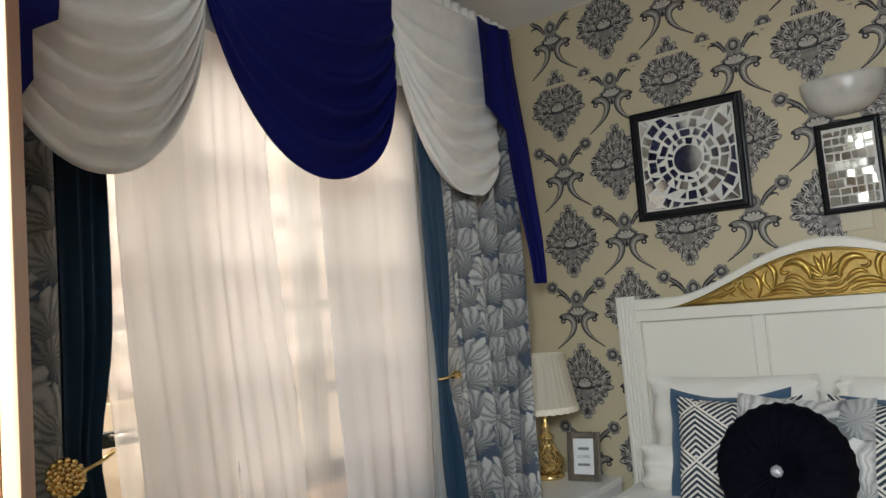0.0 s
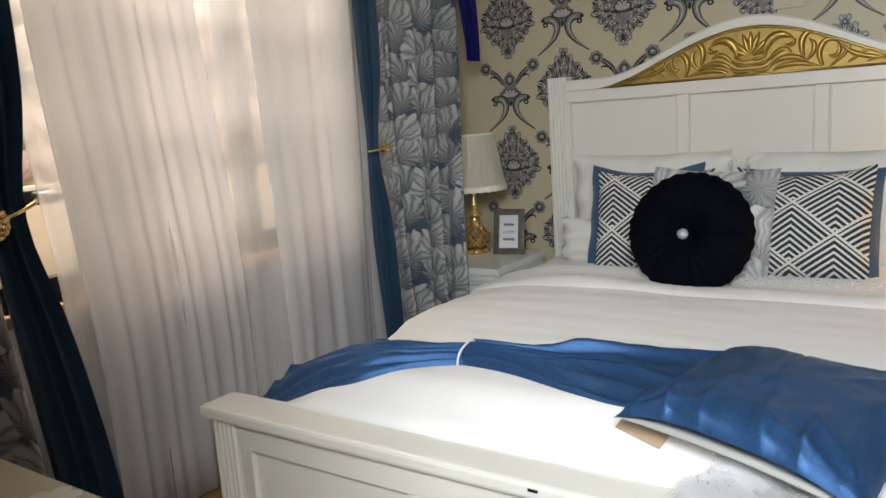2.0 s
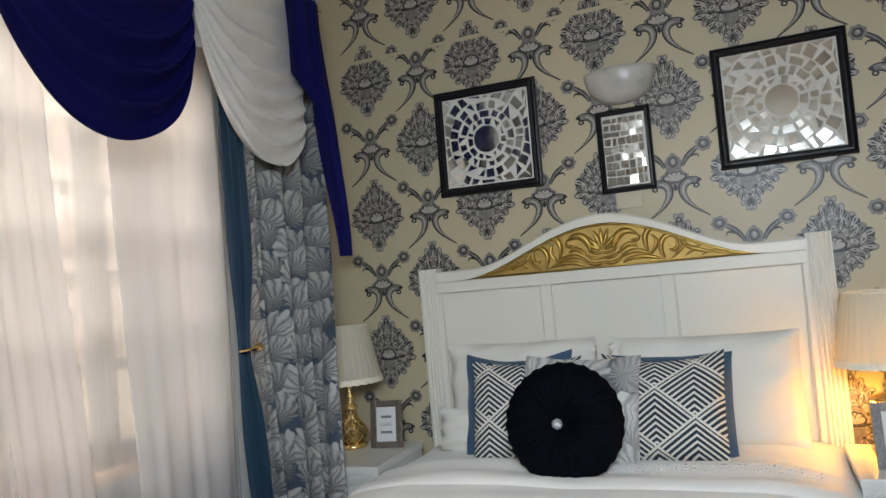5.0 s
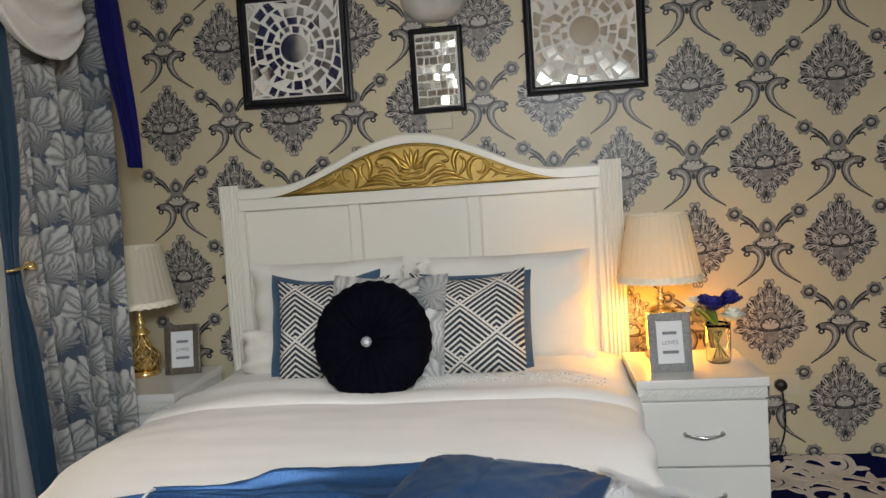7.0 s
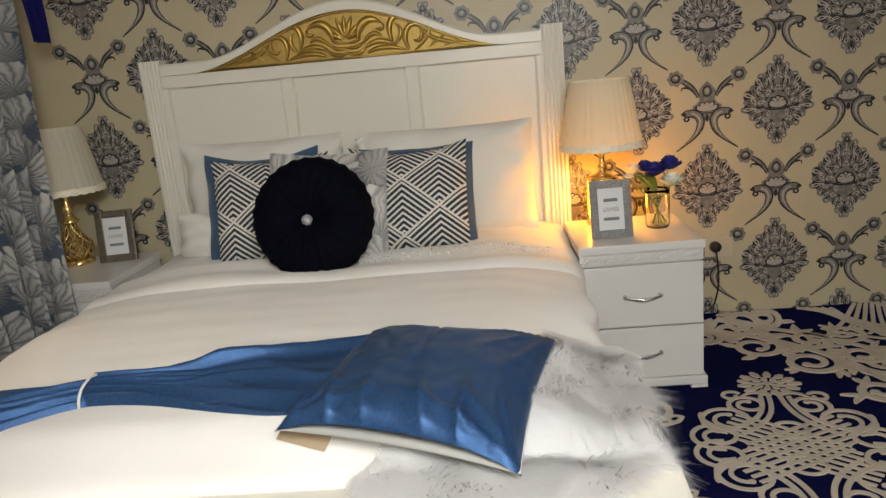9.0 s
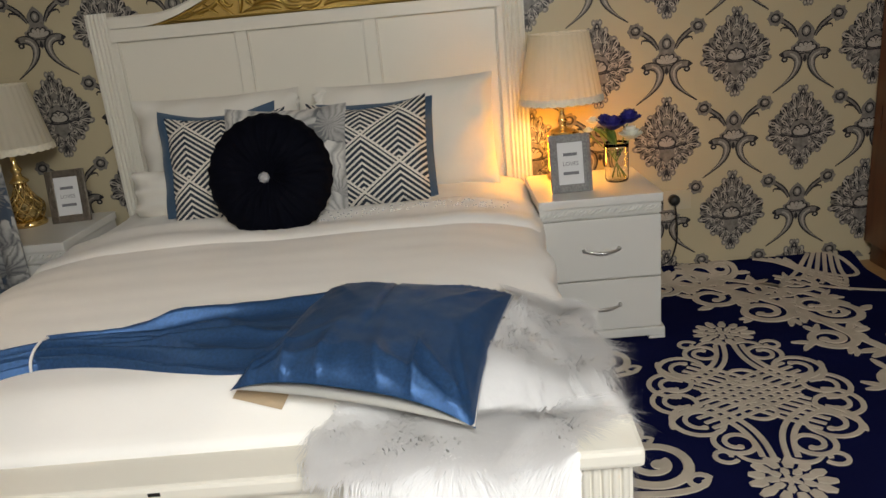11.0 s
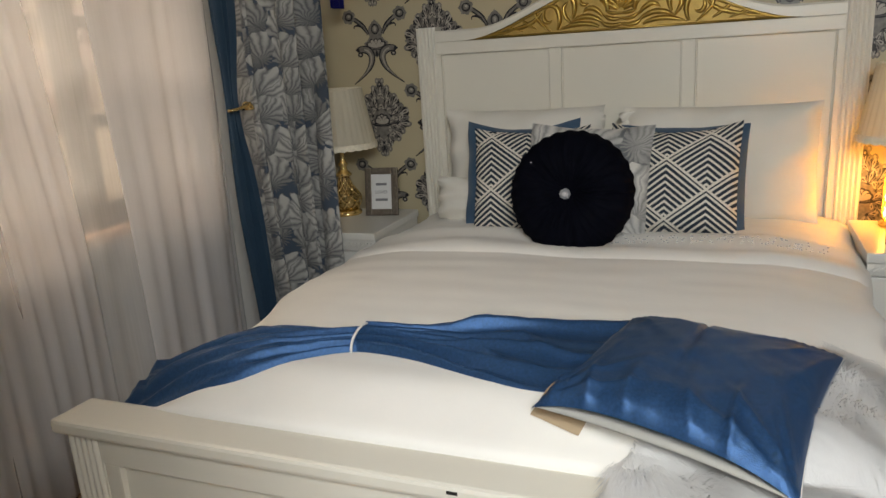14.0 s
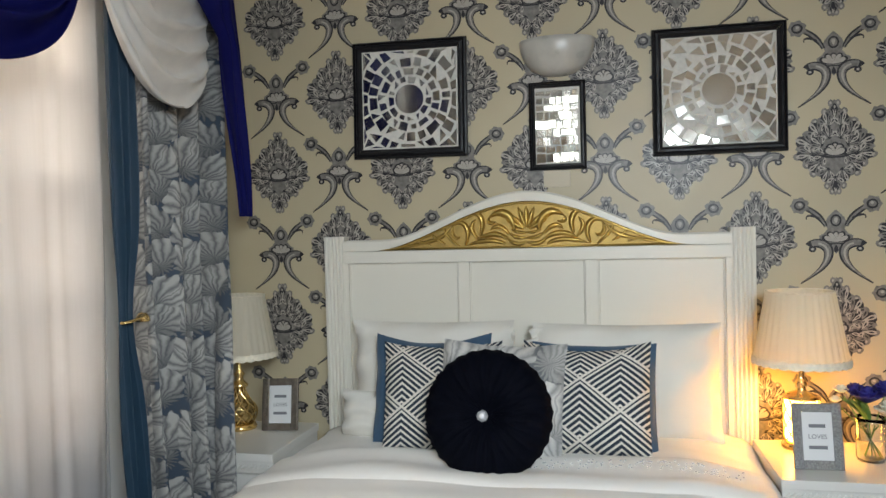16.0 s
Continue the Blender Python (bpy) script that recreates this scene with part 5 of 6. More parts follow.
part("plate", B((0.945, -0.007, 1.535), (1.055, -0.001, 1.605), 0.002), PLATE, sp2)


# ---- pictures over the bed ----
def shard(pts, y, parent, tilt):
    """A piece of mirror glass; pts in the frame's plane."""
    cx = sum(p[0] for p in pts) / len(pts)
    cz = sum(p[1] for p in pts) / len(pts)
    n = len(pts)
    vs = [(x, y - 0.003 + tilt[0] * (x - cx) + tilt[1] * (z - cz), z) for x, z in pts] + [(x, y, z) for x, z in pts]
    g = Geo()
    g.add(vs, [tuple(range(n)), tuple(range(n, 2 * n))[::-1]] + [(i, n + i, n + (i + 1) % n, (i + 1) % n) for i in range(n)])
    part("mirror_piece", g, MIRROR, parent)


def framed(name, w, h, bar, label):
    """A black frame with a white mosaic bed; origin at its middle, on the wall."""
    ob = thing(name, label, "mosaic picture", group="pictures over the bed")
    prof = [(0.0, -0.002), (0.0, -0.020), (0.05, -0.025), (0.22, -0.027), (0.30, -0.022), (0.42, -0.030), (0.66, -0.031), (0.80, -0.024), (0.95, -0.020), (1.0, -0.014), (1.0, -0.003)]
    for k in range(4):
        def at(t, inset, y, k=k):
            a, b = (w - inset * bar, h - inset * bar) if k % 2 == 0 else (h - inset * bar, w - inset * bar)
            x, z = a * (2 * t - 1), b
            for _ in range(k):
                x, z = z, -x
            wob = 0.0012 * noise.noise(Vector((x * 30, z * 30, k)))
            return (x, y + (wob if y < -0.01 else 0), z + (wob if y < -0.01 else 0))
        n = 16
        g = Geo()
        g.add([at(t / n, i_, y) for t in range(n + 1) for i_, y in prof], [(t * 11 + q, t * 11 + q + 1, t * 11 + q + 12, t * 11 + q + 11) for t in range(n) for q in range(10)])
        part("frame_bar", g, BLACK, ob)
    part("grout_bed", B((-w + bar, -0.014, -h + bar), (w - bar, -0.004, h - bar)), GROUT, ob, "white grout")
    return ob


def ring_mosaic(ob, half, seed):
    r = random.Random(seed)
    disc = [(0.062 * math.cos(2 * math.pi * k / 32), 0.062 * math.sin(2 * math.pi * k / 32)) for k in range(32)]
    shard(disc, -0.015, ob, (0, 0))
    for r0, r1, n in ((0.070, 0.096, 13), (0.104, 0.136, 17), (0.144, 0.182, 20), (0.190, 0.235, 24), (0.243, 0.30, 26)):
        off = r.random()
        cuts = sorted((k + r.uniform(-0.2, 0.2)) / n for k in range(n))
        for k in range(n):
            a0, a1 = cuts[k] * 2 * math.pi + off, (cuts[(k + 1) % n] + (1 if k == n - 1 else 0)) * 2 * math.pi + off
            gap = 0.0050 / r0
            a0, a1 = a0 + gap, a1 - gap
            if a1 - a0 < 0.04:
                continue
            q0, q1 = r0 + r.uniform(-0.004, 0.006), r1 + r.uniform(-0.008, 0.004)
            pts = [(q0 * math.cos(a0), q0 * math.sin(a0)), (q1 * math.cos(a0 + r.uniform(0, .05)), q1 * math.sin(a0)), (q1 * math.cos(a1 - r.uniform(0, .05)), q1 * math.sin(a1)), (q0 * math.cos(a1), q0 * math.sin(a1))]
            if r.random() < 0.3:
                pts.pop(r.randrange(4))
            lim = half - 0.006
            pts = [(max(-lim, min(lim, x)), max(-lim, min(lim, z))) for x, z in pts]
            area = 0.5 * abs(sum(p[0] * q[1] - q[0] * p[1] for p, q in zip(pts, pts[1:] + pts[:1])))
            if area > 0.00008:
                shard(pts, -0.015, ob, (r.uniform(-.025, .025), r.uniform(-.025, .025)))


pa = framed("mosaic_picture", 0.25, 0.25, 0.040, "black framed square mosaic of mirror shards round a disc")
ring_mosaic(pa, 0.21, 5)
pa.matrix_world = pose(0.383, -0.002, 1.934, 0, 0.6, 0)
pc = framed("mosaic_picture", 0.25, 0.25, 0.036, "black framed square mosaic of mirror shards round a disc")
ring_mosaic(pc, 0.214, 21)
pc.matrix_world = pose(1.634, -0.002, 1.892, 0, 0.0, 0)
pb = framed("mosaic_picture", 0.115, 0.18, 0.024, "small upright black framed mosaic of square mirror pieces")
rb = random.Random(2)
z = -0.150
while z < 0.145:
    hh = min(rb.uniform(0.026, 0.042), 0.150 - z)
    x = -0.086
    while x < 0.075:
        ww = min(rb.uniform(0.022, 0.040), 0.086 - x)
        if ww > 0.01 and hh > 0.01:
            j = lambda: rb.uniform(-0.003, 0.003)
            shard([(x + j(), z + j()), (x + ww - 0.005 + j(), z + j()), (x + ww - 0.005 + j(), z + hh - 0.005 + j()), (x + j(), z + hh - 0.005 + j())], -0.015, pb, (rb.uniform(-.03, .03), rb.uniform(-.03, .03)))
        x += ww
    z += hh
pb.matrix_world = pose(1.007, -0.002, 1.786, 0, 0.0, 0)

# half-bowl wall light, off
sc = thing("wall_light", "unlit half-bowl alabaster glass wall light", "wall light")
g = Geo()
def fn(u, v):
    a = math.pi * u
    r = math.sin(v * math.pi / 2) ** 0.8
    return (1.010 + 0.150 * r * math.cos(a), -0.004 - 0.095 * r * math.sin(a), 2.135 - 0.145 * (1 - v) ** 1.0 * 1.0 - 0.0 if v > 0.999 else 1.990 + 0.145 * (1 - math.cos(v * math.pi / 2)) ** 1.0)
g.grid(fn, 32, 14)
g.uv = []
thicken(part("glass_bowl", g, ALABASTER, sc, "", True), 0.006)
part("back_plate", B((0.95, -0.012, 2.03), (1.07, -0.001, 2.10), 0.003), BRASS, sc)


# ---- curtains ----
OUT = Vector((1.38, -3.17, 1.25))      # the curtains stand out from the wall towards this point


def drape(y0, y1, z0, z1, x, folds, amp, name, material, label, width=None, ny=None, nz=40, seed=0.0, parent=None, out=None):
    """A hanging panel; width(z) gives (left, right) of its edges at height z."""
    ny = ny or int(folds * 12)
    full = abs(y1 - y0) * 1.45
    def fn(u, v):
        z = z1 + (z0 - z1) * v
        a, b = width(z) if width else (y0, y1)
        ph = 2 * math.pi * folds * u + 0.7 * math.sin(3.1 * u * folds + seed) + 0.5 * math.sin(v * 3 + seed + u * 5)
        k = amp * (0.75 + 0.35 * v + 0.25 * math.sin(u * 9 + seed)) * min(1.0, abs(b - a) / (abs(y1 - y0) + 1e-6) * 1.3)
        p = Vector((x + k * math.sin(ph) + 0.006 * math.sin(7 * v + u * 11), a + (b - a) * u + 0.25 * k * math.cos(ph * 1.0), z))
        return OUT + (p - OUT) * out(u, z) if out else p
    def uvf(u, v):
        return (u * full + seed, (z1 + (z0 - z1) * v))
    g = Geo().grid(fn, ny, nz, uvf)
    ob = thicken(part(name, g, material, parent, label, True), 0.0016)
    return ob


cur_r = thing("curtain", "grey palm-leaf curtain lined with slate-blue satin, tied back", "curtain", group="window curtains")
def bulge(u, z):
    """The patterned panel is pushed out over the nightstand's corner."""
    return 0.935 - (0.085 * u ** 2 + 0.01) * smoothstep(1.45, 0.90, z)


drape(-0.735, -0.135, -0.20, 2.74, -0.478, 3.6, 0.064, "patterned_panel", PALM, "grey palm-leaf printed panel", width=lambda z: (-0.735 + 0.04 * smoothstep(1.2, 0.2, z), -0.122 - 0.05 * smoothstep(2.0, 0.6, z)), seed=0.3, parent=cur_r, out=bulge)


def tie_r(z):
    k = math.exp(-((z - 1.105) / 0.26) ** 2)
    low = smoothstep(1.1, 0.1, z)
    return (-0.890 + 0.035 * k + 0.06 * low, -0.735 - 0.055 * k + 0.03 * low)


drape(-0.89, -0.735, -0.07, 2.74, -0.462, 3.2, 0.022, "satin_panel", TEAL, "slate-blue satin panel", width=tie_r, seed=2.0, parent=cur_r, ny=48, out=lambda u, z: 0.93)
tb = part("tieback", Geo().tube([(-0.44 + 0.032 * math.sin(a) + 0.0, -0.815 + 0.055 * math.cos(a), 1.100 + 0.01 * math.cos(a)) for a in [math.pi * k / 14 for k in range(15)]], 0.006, 6), BRASS, cur_r, "brass tieback", True)
part("holdback_knob", Geo().lathe([(0, 0.03), (0.014, 0.028), (0.022, 0.016), (0.026, 0.0), (0, 0)], 16, (-0.425, -0.770, 1.085)), BRASS, tb, "", True)

tb.matrix_basis = Matrix.Translation(OUT * 0.07) @ Matrix.Scale(0.93, 4)

cur_l = thing("curtain", "grey palm-leaf curtain lined with slate-blue satin, held by a gilt rosette", "curtain", group="window curtains")
drape(-3.05, -2.36, 0.02, 2.70, -0.462, 5.6, 0.044, "patterned_panel", PALM, "grey palm-leaf printed panel", seed=5.1, parent=cur_l, width=lambda z: (-3.05, -2.350 + 0.06 * smoothstep(1.0, 0.2, z)))


def tie_l(z):
    k = math.exp(-((z - 1.045) / 0.22) ** 2)
    low = smoothstep(1.05, 0.1, z)
    return (-2.372 + 0.0 * k + 0.06 * low, -2.232 - 0.045 * k + 0.10 * low)


drape(-2.405, -2.232, 0.02, 2.70, -0.448, 3.4, 0.024, "satin_panel", TEAL, "slate-blue satin panel", width=tie_l, seed=1.0, parent=cur_l, ny=52)
cord = part("tieback", Geo().tube([(-0.43 + 0.034 * math.sin(a), -2.325 + 0.075 * math.cos(a), 1.045 + 0.025 * math.cos(a)) for a in [math.pi * k / 14 for k in range(15)]], 0.006, 6), BRASS, cur_l, "gold cord tieback", True)
rosette = part("rosette", Geo().lathe([(0.046, -0.006), (0.049, 0.0), (0.026, 0.010), (0, 0.017)], 24), BRASS, cur_l, "pierced gilt rosette", True)
for r, n, pr, h in ((0.042, 15, 0.0095, 0.0), (0.030, 12, 0.0085, 0.009), (0.018, 8, 0.0075, 0.016), (0.007, 5, 0.007, 0.021)):
    for k in range(n):
        a = 2 * math.pi * k / n
        part("bead", Geo().lathe([(0, pr * 0.9), (pr * 0.6, pr * 0.7), (pr, 0.0), (pr * 0.7, -pr * 0.6)], 8, (r * math.cos(a), r * math.sin(a), h)), BRASS, rosette, "", True)
rosette.matrix_basis = Matrix.Translation((-0.392, -2.388, 1.032)) @ Matrix.Rotation(radians(78), 4, 'Y')

sheer = thing("sheer_curtain", "floor-length white sheer curtain in soft pleats", "sheer curtain")
drape(-2.30, -0.80, 0.015, 2.70, -0.545, 12, 0.007, "thin_voile", SHEER_THIN, "thin single voile", seed=0.4, parent=sheer, nz=14, width=lambda z: (-2.215 + 0.06 * smoothstep(1.6, 0.6, z), -0.80))
drape(-2.26, -1.47, 0.015, 2.70, -0.525, 9, 0.0045, "double_voile", SHEER_FULL, "doubled voile", seed=1.4, parent=sheer, nz=16, width=lambda z: (-2.165 + 0.08 * smoothstep(1.8, 0.4, z), -1.615 + 0.10 * smoothstep(1.9, 0.5, z)))
drape(-1.27, -0.82, 0.015, 2.70, -0.520, 5, 0.0045, "double_voile", SHEER_FULL, "doubled voile", seed=3.4, parent=sheer, nz=16, width=lambda z: (-1.385 + 0.05 * smoothstep(1.9, 0.5, z), -0.86 + 0.02 * z))

# valance: a gathered heading, three swags and two tails
val = thing("valance", "draped white and royal-blue valance over the window", "valance")
drape(-2.95, -0.085, 2.675, 2.775, -0.425, 44, 0.007, "gathered_heading", VOILE, "gathered white heading", parent=val, nz=4)
drape(-2.95, -0.43, 2.30, 2.70, -0.448, 26, 0.008, "white_backing", VOILE, "plain white backing", parent=val, nz=6,
      width=lambda z: (-2.95, -0.25))


def swag(name, ya, yb, ztop, low, skewy, material, x, label, folds=7, dep=0.05, side=0.35, seed=0.0, power=0.75, tail=0.0):
    """A draped swag between ya and yb: folds run from corner to corner."""
    zl = ztop - low
    def fn(u, v):
        s = u + skewy * u * (1 - u) * v
        hang = (4 * u * (1 - u)) ** power
        w = v ** 0.9
        z = ztop - side * zl * w * (1 - hang) * (0.6 + (0.8 + tail) * u) - zl * w * hang
        pull = 0.05 * v * (1 - hang)
        y = ya + (yb - ya) * s + (pull if u < 0.5 else -pull)
        k = smoothstep(0.08, 0.45, v)
        f = 1 - 2 * abs(math.sin(math.pi * folds * (v ** 1.15) + 0.6 * math.sin(2.2 * u + seed) + 0.6 * noise.noise(Vector((u * 2.0, v * 3, seed))))) ** 0.6
        xx = x + dep * hang ** 0.6 * (0.25 + 0.75 * math.sin(math.pi * min(1, v * 0.62))) + 0.042 * f * k * hang
        return (xx, y, z + 0.010 * f * k * hang)
    return thicken(part(name, Geo().grid(fn, 56, 84), material, val, label, True), 0.0018)


swag("swag", -2.66, -1.86, 2.72, 1.795, 0.0, VOILE, -0.420, "white voile swag", folds=10, side=0.75, seed=1.0, tail=-0.95, dep=0.045)
swag("swag", -1.075, -0.27, 2.715, 1.850, 0.25, VOILE, -0.412, "white voile swag", folds=7, side=0.5, seed=2.0, tail=0.15, dep=0.04)
swag("swag", -1.99, -1.02, 2.76, 1.850, 0.12, ROYAL, -0.396, "royal-blue satin swag", folds=6, side=0.42, seed=3.0, power=0.62, dep=0.05, tail=-0.2)
drape(-0.51, -0.20, 1.46, 2.69, -0.340, 2.6, 0.010, "tail", ROYAL, "royal-blue satin tail", parent=val, ny=30, nz=24, seed=1.2,
      width=lambda z: (-0.515 + 0.165 * smoothstep(2.26, 2.20, z) + 0.13 * smoothstep(2.2, 1.46, z), -0.205 + 0.135 * smoothstep(2.69, 1.46, z)))
drape(-2.85, -2.36, 1.75, 2.72, -0.335, 3.0, 0.012, "tail", ROYAL, "royal-blue satin tail", parent=val, ny=36, nz=24, seed=4.2,
      width=lambda z: (-2.95, -2.395 - 0.065 * smoothstep(2.16, 2.12, z) - 0.06 * smoothstep(1.97, 1.93, z)))
val.matrix_world = Matrix.Translation(OUT * 0.075) @ Matrix.Scale(0.925, 4)
rod = thing("curtain_rod", "slim brass curtain rod with leaf finials", "curtain rod")
part("rod", Geo().tube([(-0.475, -3.05, 2.735), (-0.475, -0.05, 2.735)], 0.012, 10), BRASS, rod, "", True)
g = Geo()
for k in range(6):
    a = 2 * math.pi * k / 6
    g.tube([(-0.475, -0.05, 2.735), (-0.475 + 0.02 * math.cos(a), -0.035, 2.735 + 0.02 * math.sin(a)), (-0.475 + 0.035 * math.cos(a), -0.018, 2.735 + 0.03 * math.sin(a))], [0.006, 0.008, 0.002], 6)
part("finial", g, BRASS, rod, "", True)
for y in (-2.95, -0.12):
    part("bracket", B((-0.757, y - 0.01, 2.725), (-0.475, y + 0.01, 2.745), 0.002), BRASS, rod)


rod.matrix_world = val.matrix_world.copy()


# ---- low cabinet, wardrobe ----
cab = thing("low_cabinet", "low cream lacquered cabinet with bronze panel fronts", "cabinet")
CZ = 0.55
part("top", B((-0.36, -2.80, CZ - 0.028), (0.812, -2.545, CZ), 0.006), CREAM, cab)
part("body", B((-0.34, -2.785, 0.06), (0.79, -2.56, CZ - 0.029), 0.003), CREAM, cab)
for k in range(3):
    x0 = -0.33 + k * 0.372
    dr = part("front_panel", B((x0, -2.797, 0.10), (x0 + 0.360, -2.786, CZ - 0.045), 0.003), BRONZE, cab, "bronze-tinted front panel")
    part("knob", Geo().lathe([(0, 0.02), (0.009, 0.017), (0.010, 0.010), (0.004, 0.004), (0.004, 0)], 12), BRASS, dr, "", True).matrix_basis = pose(x0 + 0.18, -2.797, 0.33, 90)
part("front_lip", B((-0.355, -2.806, CZ - 0.020), (0.80, -2.801, CZ - 0.008), 0.001), WOOD_DARK, cab, "dark worn front lip")
part("plinth", B((-0.33, -2.77, 0.0), (0.78, -2.57, 0.06), 0.002), WOOD_DARK, cab)
g = Geo()
for cx, cy, sc_ in ((0.12, -2.60, 1.0), (0.16, -2.66, 0.7), (0.20, -2.735, 0.8)):
    for k in range(6):
        a = 2 * math.pi * k / 6 + cx * 9
        pts = drop(cx, cy, 0.055 * sc_, 0.042 * sc_, a)
        g.add([(x, y, CZ + 0.0006 + 0.0001 * k) for x, y in pts], [range(len(pts))])
part("flower_print", g, DECAL, cab, "white printed flowers")

ward = thing("wardrobe", "tall dark brown wooden wardrobe in the corner", "wardrobe")
WX = 3.205
part("carcass", B((WX + 0.03, -1.80, 0.09), (XE - 0.02, -0.012, 2.30), 0.004), WOOD_DARK, ward)
for k in range(3):
    dr = part("door", B((WX + 0.006, -0.016 - 0.594 * (k + 1) + 0.003, 0.10), (WX + 0.029, -0.016 - 0.594 * k - 0.003, 2.29), 0.003), WOOD_DARK, ward)
    part("knob", Geo().lathe([(0, 0.022), (0.012, 0.018), (0.005, 0.006), (0.005, 0)], 12), BRASS, dr, "", True).matrix_basis = Matrix.Translation((WX + 0.006, -0.016 - 0.594 * k - 0.55, 1.05)) @ Matrix.Rotation(radians(-90), 4, 'Y')
part("plinth", B((WX + 0.04, -1.78, 0.0), (XE - 0.04, -0.02, 0.09)), WOOD_DARK, ward)


# ---- rug ----
RX0, RX1, RY0, RY1 = 0.9, 3.16, -3.3, -0.004


def rug_z(x, y):
    """The rug rides up a little against the wall."""
    return 0.014 + 0.040 * smoothstep(-0.16, -0.005, y) * smoothstep(1.9, 2.3, x)


rug = thing("rug", "navy blue rug with carved cream scrollwork, pushed against the wall", "rug")
part("rug_field", Geo().grid(lambda u, v: (RX0 + (RX1 - RX0) * u, RY0 + (RY1 - RY0) * v, rug_z(RX0 + (RX1 - RX0) * u, RY0 + (RY1 - RY0) * v)), 40, 130), PILE, rug)
orn = Geo()
lift_k = [0]


def scroll(pts, w0, w1=None):
    """A raised band of cream pile along pts (x, y)."""
    w1 = w0 if w1 is None else w1
    lift_k[0] += 1
    e = 0.0030 + 0.00003 * (lift_k[0] % 60)
    vs, fs = [], []
    n = len(pts)
    for k, p in enumerate(pts):
        q0, q1 = pts[max(k - 1, 0)], pts[min(k + 1, n - 1)]
        dx, dy = q1[0] - q0[0], q1[1] - q0[1]
        l = math.hypot(dx, dy) or 1
        w = w0 + (w1 - w0) * k / (n - 1)
        for s, h in ((-0.5, -0.002), (-0.42, e), (0.42, e), (0.5, -0.002)):
            x, y = p[0] - dy / l * w * s, p[1] + dx / l * w * s
            y = min(y, RY1 - 0.002)
            vs.append((x, y, rug_z(x, y) + h))
    for k in range(n - 1):
        for i in range(3):
            a = 4 * k + i
            fs.append((a, a + 1, a + 5, a + 4))
    fs += [(0, 1, 2, 3), (4 * n - 4, 4 * n - 1, 4 * n - 2, 4 * n - 3)]
    orn.add(vs, fs)


def spiral(cx, cy, r0, r1, a0, turns, n=28, sq=1.0):
    return [(cx + (r0 + (r1 - r0) * k / n) * math.cos(a0 + 2 * math.pi * turns * k / n), cy + sq * (r0 + (r1 - r0) * k / n) * math.sin(a0 + 2 * math.pi * turns * k / n)) for k in range(n + 1)]


def bulb(cx, cy, r):
    """A round end of a curl."""
    scroll(spiral(cx, cy, r * 0.5, r * 0.5, 0.0, 1.05, 10), r)


def knotwork(cx, cy, sc_=1.0, rot=0.0):
    """An interlaced medallion with a rosette at each end, about 0.7 wide and 1.1 long."""
    c, s = math.cos(rot), math.sin(rot)
    W = 0.0185 * sc_

    def T(pts, m=1, f=1):
        return [(cx + sc_ * (m * x * c - f * y * s), cy + sc_ * (m * x * s + f * y * c)) for x, y in pts]
    # loops round the rim: centre, outer and inner radius, entry angle, turns
    loops = (
        (0.232, 0.060, 0.088, 0.030, -100, 1.55),
        (0.180, 0.172, 0.094, 0.034, -80, 1.50),
        (0.100, 0.282, 0.068, 0.024, -60, 1.45),
    )
    for m in (-1, 1):
        # woven middle: ribbons that cross at a slant
        for k in range(-3, 4):
            o = 0.036 * k
            reach = 0.205 - 0.018 * abs(k)
            run = bez((-reach, -0.105 * reach / 0.2 + o - 0.02), (-0.08, -0.055 + o), (0.08, 0.055 + o), (reach, 0.105 * reach / 0.2 + o + 0.02), 12)
            scroll(T(run, m), W * 0.82)
        for f in (-1, 1):
            for lx, ly, r0, r1, a0, turns in loops:
                run = spiral(lx, ly, r0, r1, radians(a0), turns, 34)
                scroll(T(run, m, f), W, W * 0.85)
                q = T(run[-1:], m, f)[0]
                bulb(q[0], q[1], W * 0.62)
            scroll(T(bez((0.165, 0.075), (0.235, 0.120), (0.285, 0.165), (0.262, 0.215), 12), m, f), W)
            # ribbons that sweep from the stem into the sides
            scroll(T(bez((0.018, 0.375), (0.020, 0.26), (0.030, 0.17), (0.150, 0.075), 18), m, f), W)
            scroll(T(bez((0.046, 0.350), (0.050, 0.25), (0.075, 0.16), (0.185, 0.105), 16), m, f), W)
            # leaf tips under the rosette
            scroll(T(bez((0.010, 0.355), (0.05, 0.395), (0.09, 0.375), (0.110, 0.345), 10), m, f), W * 1.3, W * 0.5)
            scroll(T(spiral(0.145, 0.350, 0.036, 0.016, 2.6, -0.95, 16), m, f), W * 0.8)
        scroll(T(spiral(0.0, m * 0.105, 0.052, 0.052, 0.0, 1.03, 22)), W * 0.8)
        # rosette: rings of split petals
        y0 = m * 0.455
        for ring, (r, n, l) in enumerate(((0.064, 13, 0.050), (0.030, 9, 0.036), (0.002, 5, 0.028))):
            for k in range(n):
                b = 2 * math.pi * k / n + ring * 0.33
                wob = 1.0 + 0.15 * math.sin(5.0 * k + ring)
                pts = [(r * math.cos(b) + l * wob * j / 4 * math.cos(b), y0 + 0.86 * (r * math.sin(b) + l * wob * j / 4 * math.sin(b))) for j in range(5)]
                wide = 2 * math.pi * (r + l * 0.5) / n * 0.80
                scroll(T(pts[:3]), wide * 0.62 * sc_, wide * sc_)
                scroll(T(pts[2:]), wide * sc_, wide * 0.45 * sc_)


knotwork(2.285, -1.10, 0.98, -0.16)
knotwork(2.20, -2.30, 0.98, -0.16)


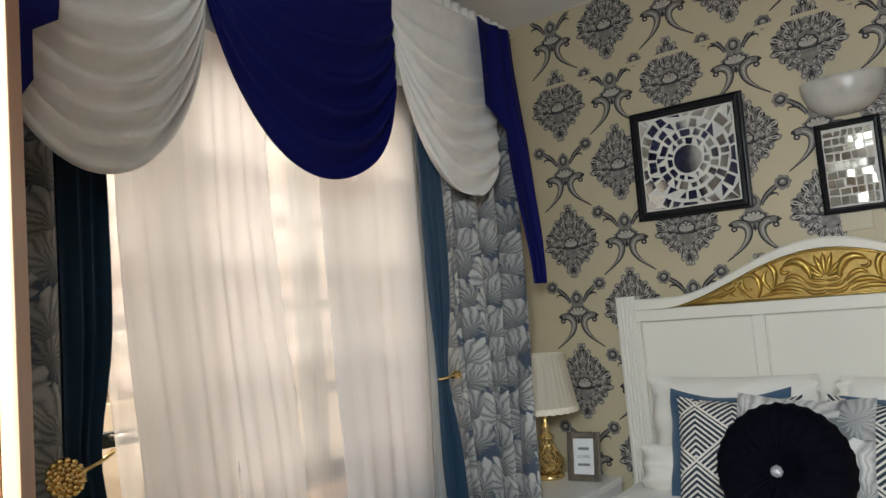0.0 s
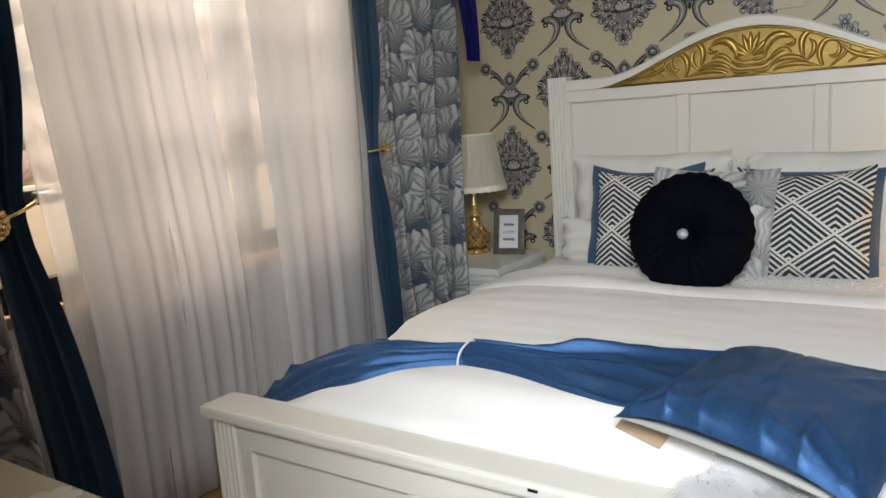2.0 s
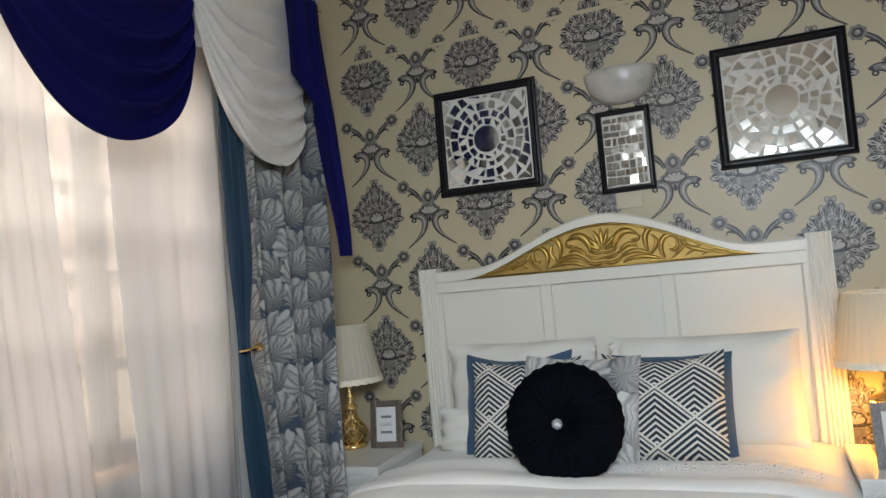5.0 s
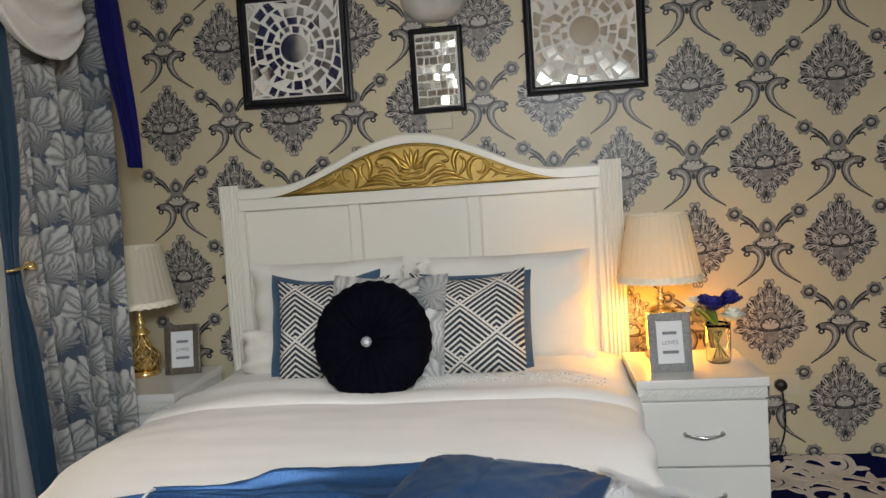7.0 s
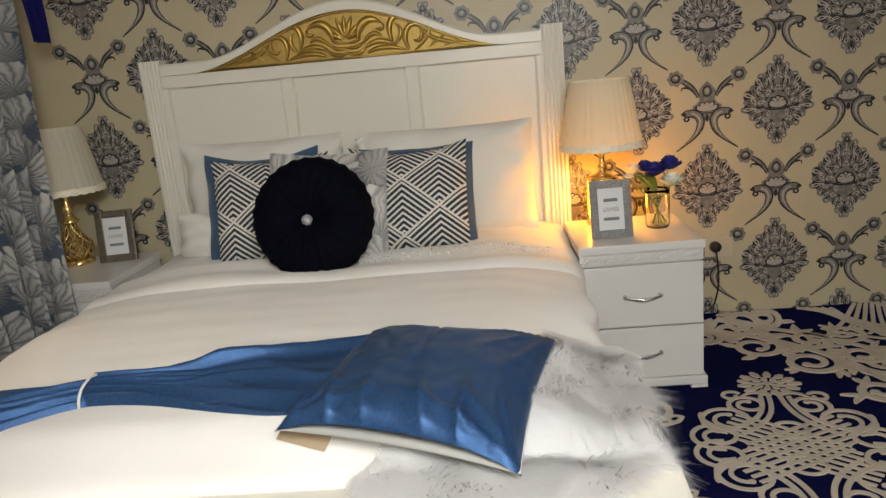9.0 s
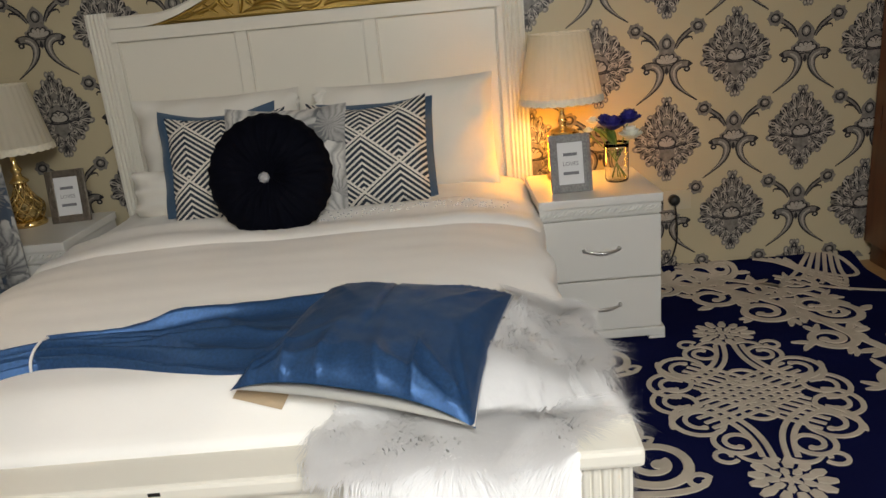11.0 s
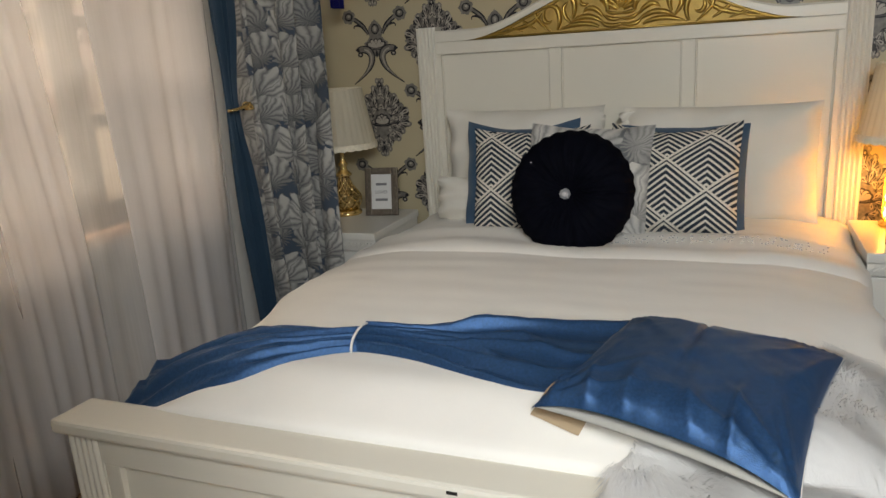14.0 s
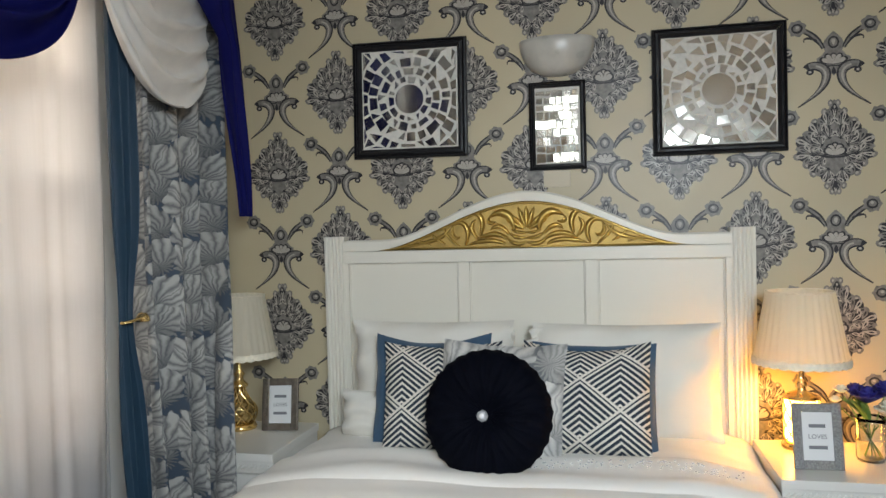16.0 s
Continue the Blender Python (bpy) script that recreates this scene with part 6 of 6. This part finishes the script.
def leaf_tuft(x, y, a, size, n, r):
    """Pointed leaves spread like a fan round angle a."""
    for j in range(n):
        e = a + (j - (n - 1) / 2) * 0.62 + r.uniform(-0.12, 0.12)
        l = size * r.uniform(0.75, 1.15)
        bend = r.uniform(-0.5, 0.5)
        pts = [(x + l * t * math.cos(e + bend * t), y + l * t * math.sin(e + bend * t)) for t in (0.0, 0.3, 0.6, 0.85, 1.0)]
        scroll(pts[:3], size * 0.20, size * 0.36)
        scroll(pts[2:], size * 0.36, size * 0.10)


def acanthus(path, size, seed):
    """A scroll border: large curls to either side in turn, each dressed with leaves."""
    r = random.Random(seed)
    n = len(path)
    scroll(path, size * 0.13)
    side = 1
    for k in range(1, n - 1, 3):
        p, q = path[k], path[k + 1]
        a = math.atan2(q[1] - p[1], q[0] - p[0])
        side = -side
        big = size * r.uniform(0.26, 0.38)
        b = a + side * radians(80)
        cx_, cy_ = p[0] + big * math.cos(b), p[1] + big * math.sin(b)
        curl = spiral(cx_, cy_, big, big * 0.30, b + math.pi, side * r.uniform(1.25, 1.55), 30)
        scroll(curl, size * 0.13, size * 0.085)
        bulb(curl[-1][0], curl[-1][1], size * 0.065)
        for j in (5, 10, 15):
            x, y = curl[j]
            out = math.atan2(y - cy_, x - cx_)
            leaf_tuft(x, y, out + side * 0.5, size * 0.26, 2, r)
        leaf_tuft(p[0], p[1], a - side * radians(70), size * 0.34, 3, r)


acanthus(bez((2.24, -0.10), (2.45, -0.16), (2.62, -0.32), (2.72, -0.56), 16) + bez((2.72, -0.56), (2.78, -0.80), (2.88, -0.95), (2.92, -1.25), 12)[1:], 0.29, 1)
acanthus(bez((2.36, -0.06), (2.56, -0.10), (2.76, -0.26), (2.90, -0.50), 15), 0.24, 5)
acanthus(bez((2.92, -1.3), (2.92, -1.6), (2.80, -1.8), (2.76, -2.2), 14), 0.27, 2)
# curls along the bed's side
for x, y, s in ((1.92, -0.80, 1.0), (1.86, -1.25, 0.8), (1.93, -1.42, 1.15), (1.88, -1.86, 1.0), (1.94, -2.30, 1.1)):
    scroll(spiral(x - 0.03 * s, y, 0.095 * s, 0.026 * s, -2.4, 1.45, 34), 0.030 * s, 0.020 * s)
    bulb(x - 0.03 * s + 0.010, y - 0.012, 0.020 * s)
    scroll(bez((x - 0.14 * s, y - 0.11 * s), (x - 0.02, y - 0.13 * s), (x + 0.06 * s, y - 0.12 * s), (x + 0.075 * s, y - 0.07 * s), 12), 0.026 * s, 0.016 * s)
    scroll(spiral(x + 0.050 * s, y - 0.085 * s, 0.030 * s, 0.012 * s, 0.3, 1.0, 14), 0.016 * s)
# woven fan in the corner
for k in range(5):
    o = 0.042 * k
    scroll(bez((2.72 + 0.8 * o, -0.015 - 0.1 * o), (2.84 + 0.5 * o, -0.055 - 0.5 * o), (2.94, -0.12 - 0.9 * o), (3.02 - 0.2 * o, -0.20 - 0.95 * o), 14), 0.019)
for k in range(6):
    o = 0.045 * k
    scroll(bez((2.80 + 0.8 * o, -0.19 - 0.55 * o), (2.87 + 0.8 * o, -0.13 - 0.5 * o), (2.93 + 0.5 * o, -0.06 - 0.3 * o), (2.97 + 0.55 * o, -0.008), 12), 0.019)
scroll(bez((2.76, -0.17), (2.86, -0.30), (3.0, -0.36), (3.12, -0.40), 14), 0.024, 0.014)
scroll(bez((3.02, -0.20), (3.14, -0.26), (3.14, -0.06), (3.04, -0.008), 12), 0.019)
part("carved_scrollwork", orn, PILE_CREAM, rug, "raised cream scrollwork")
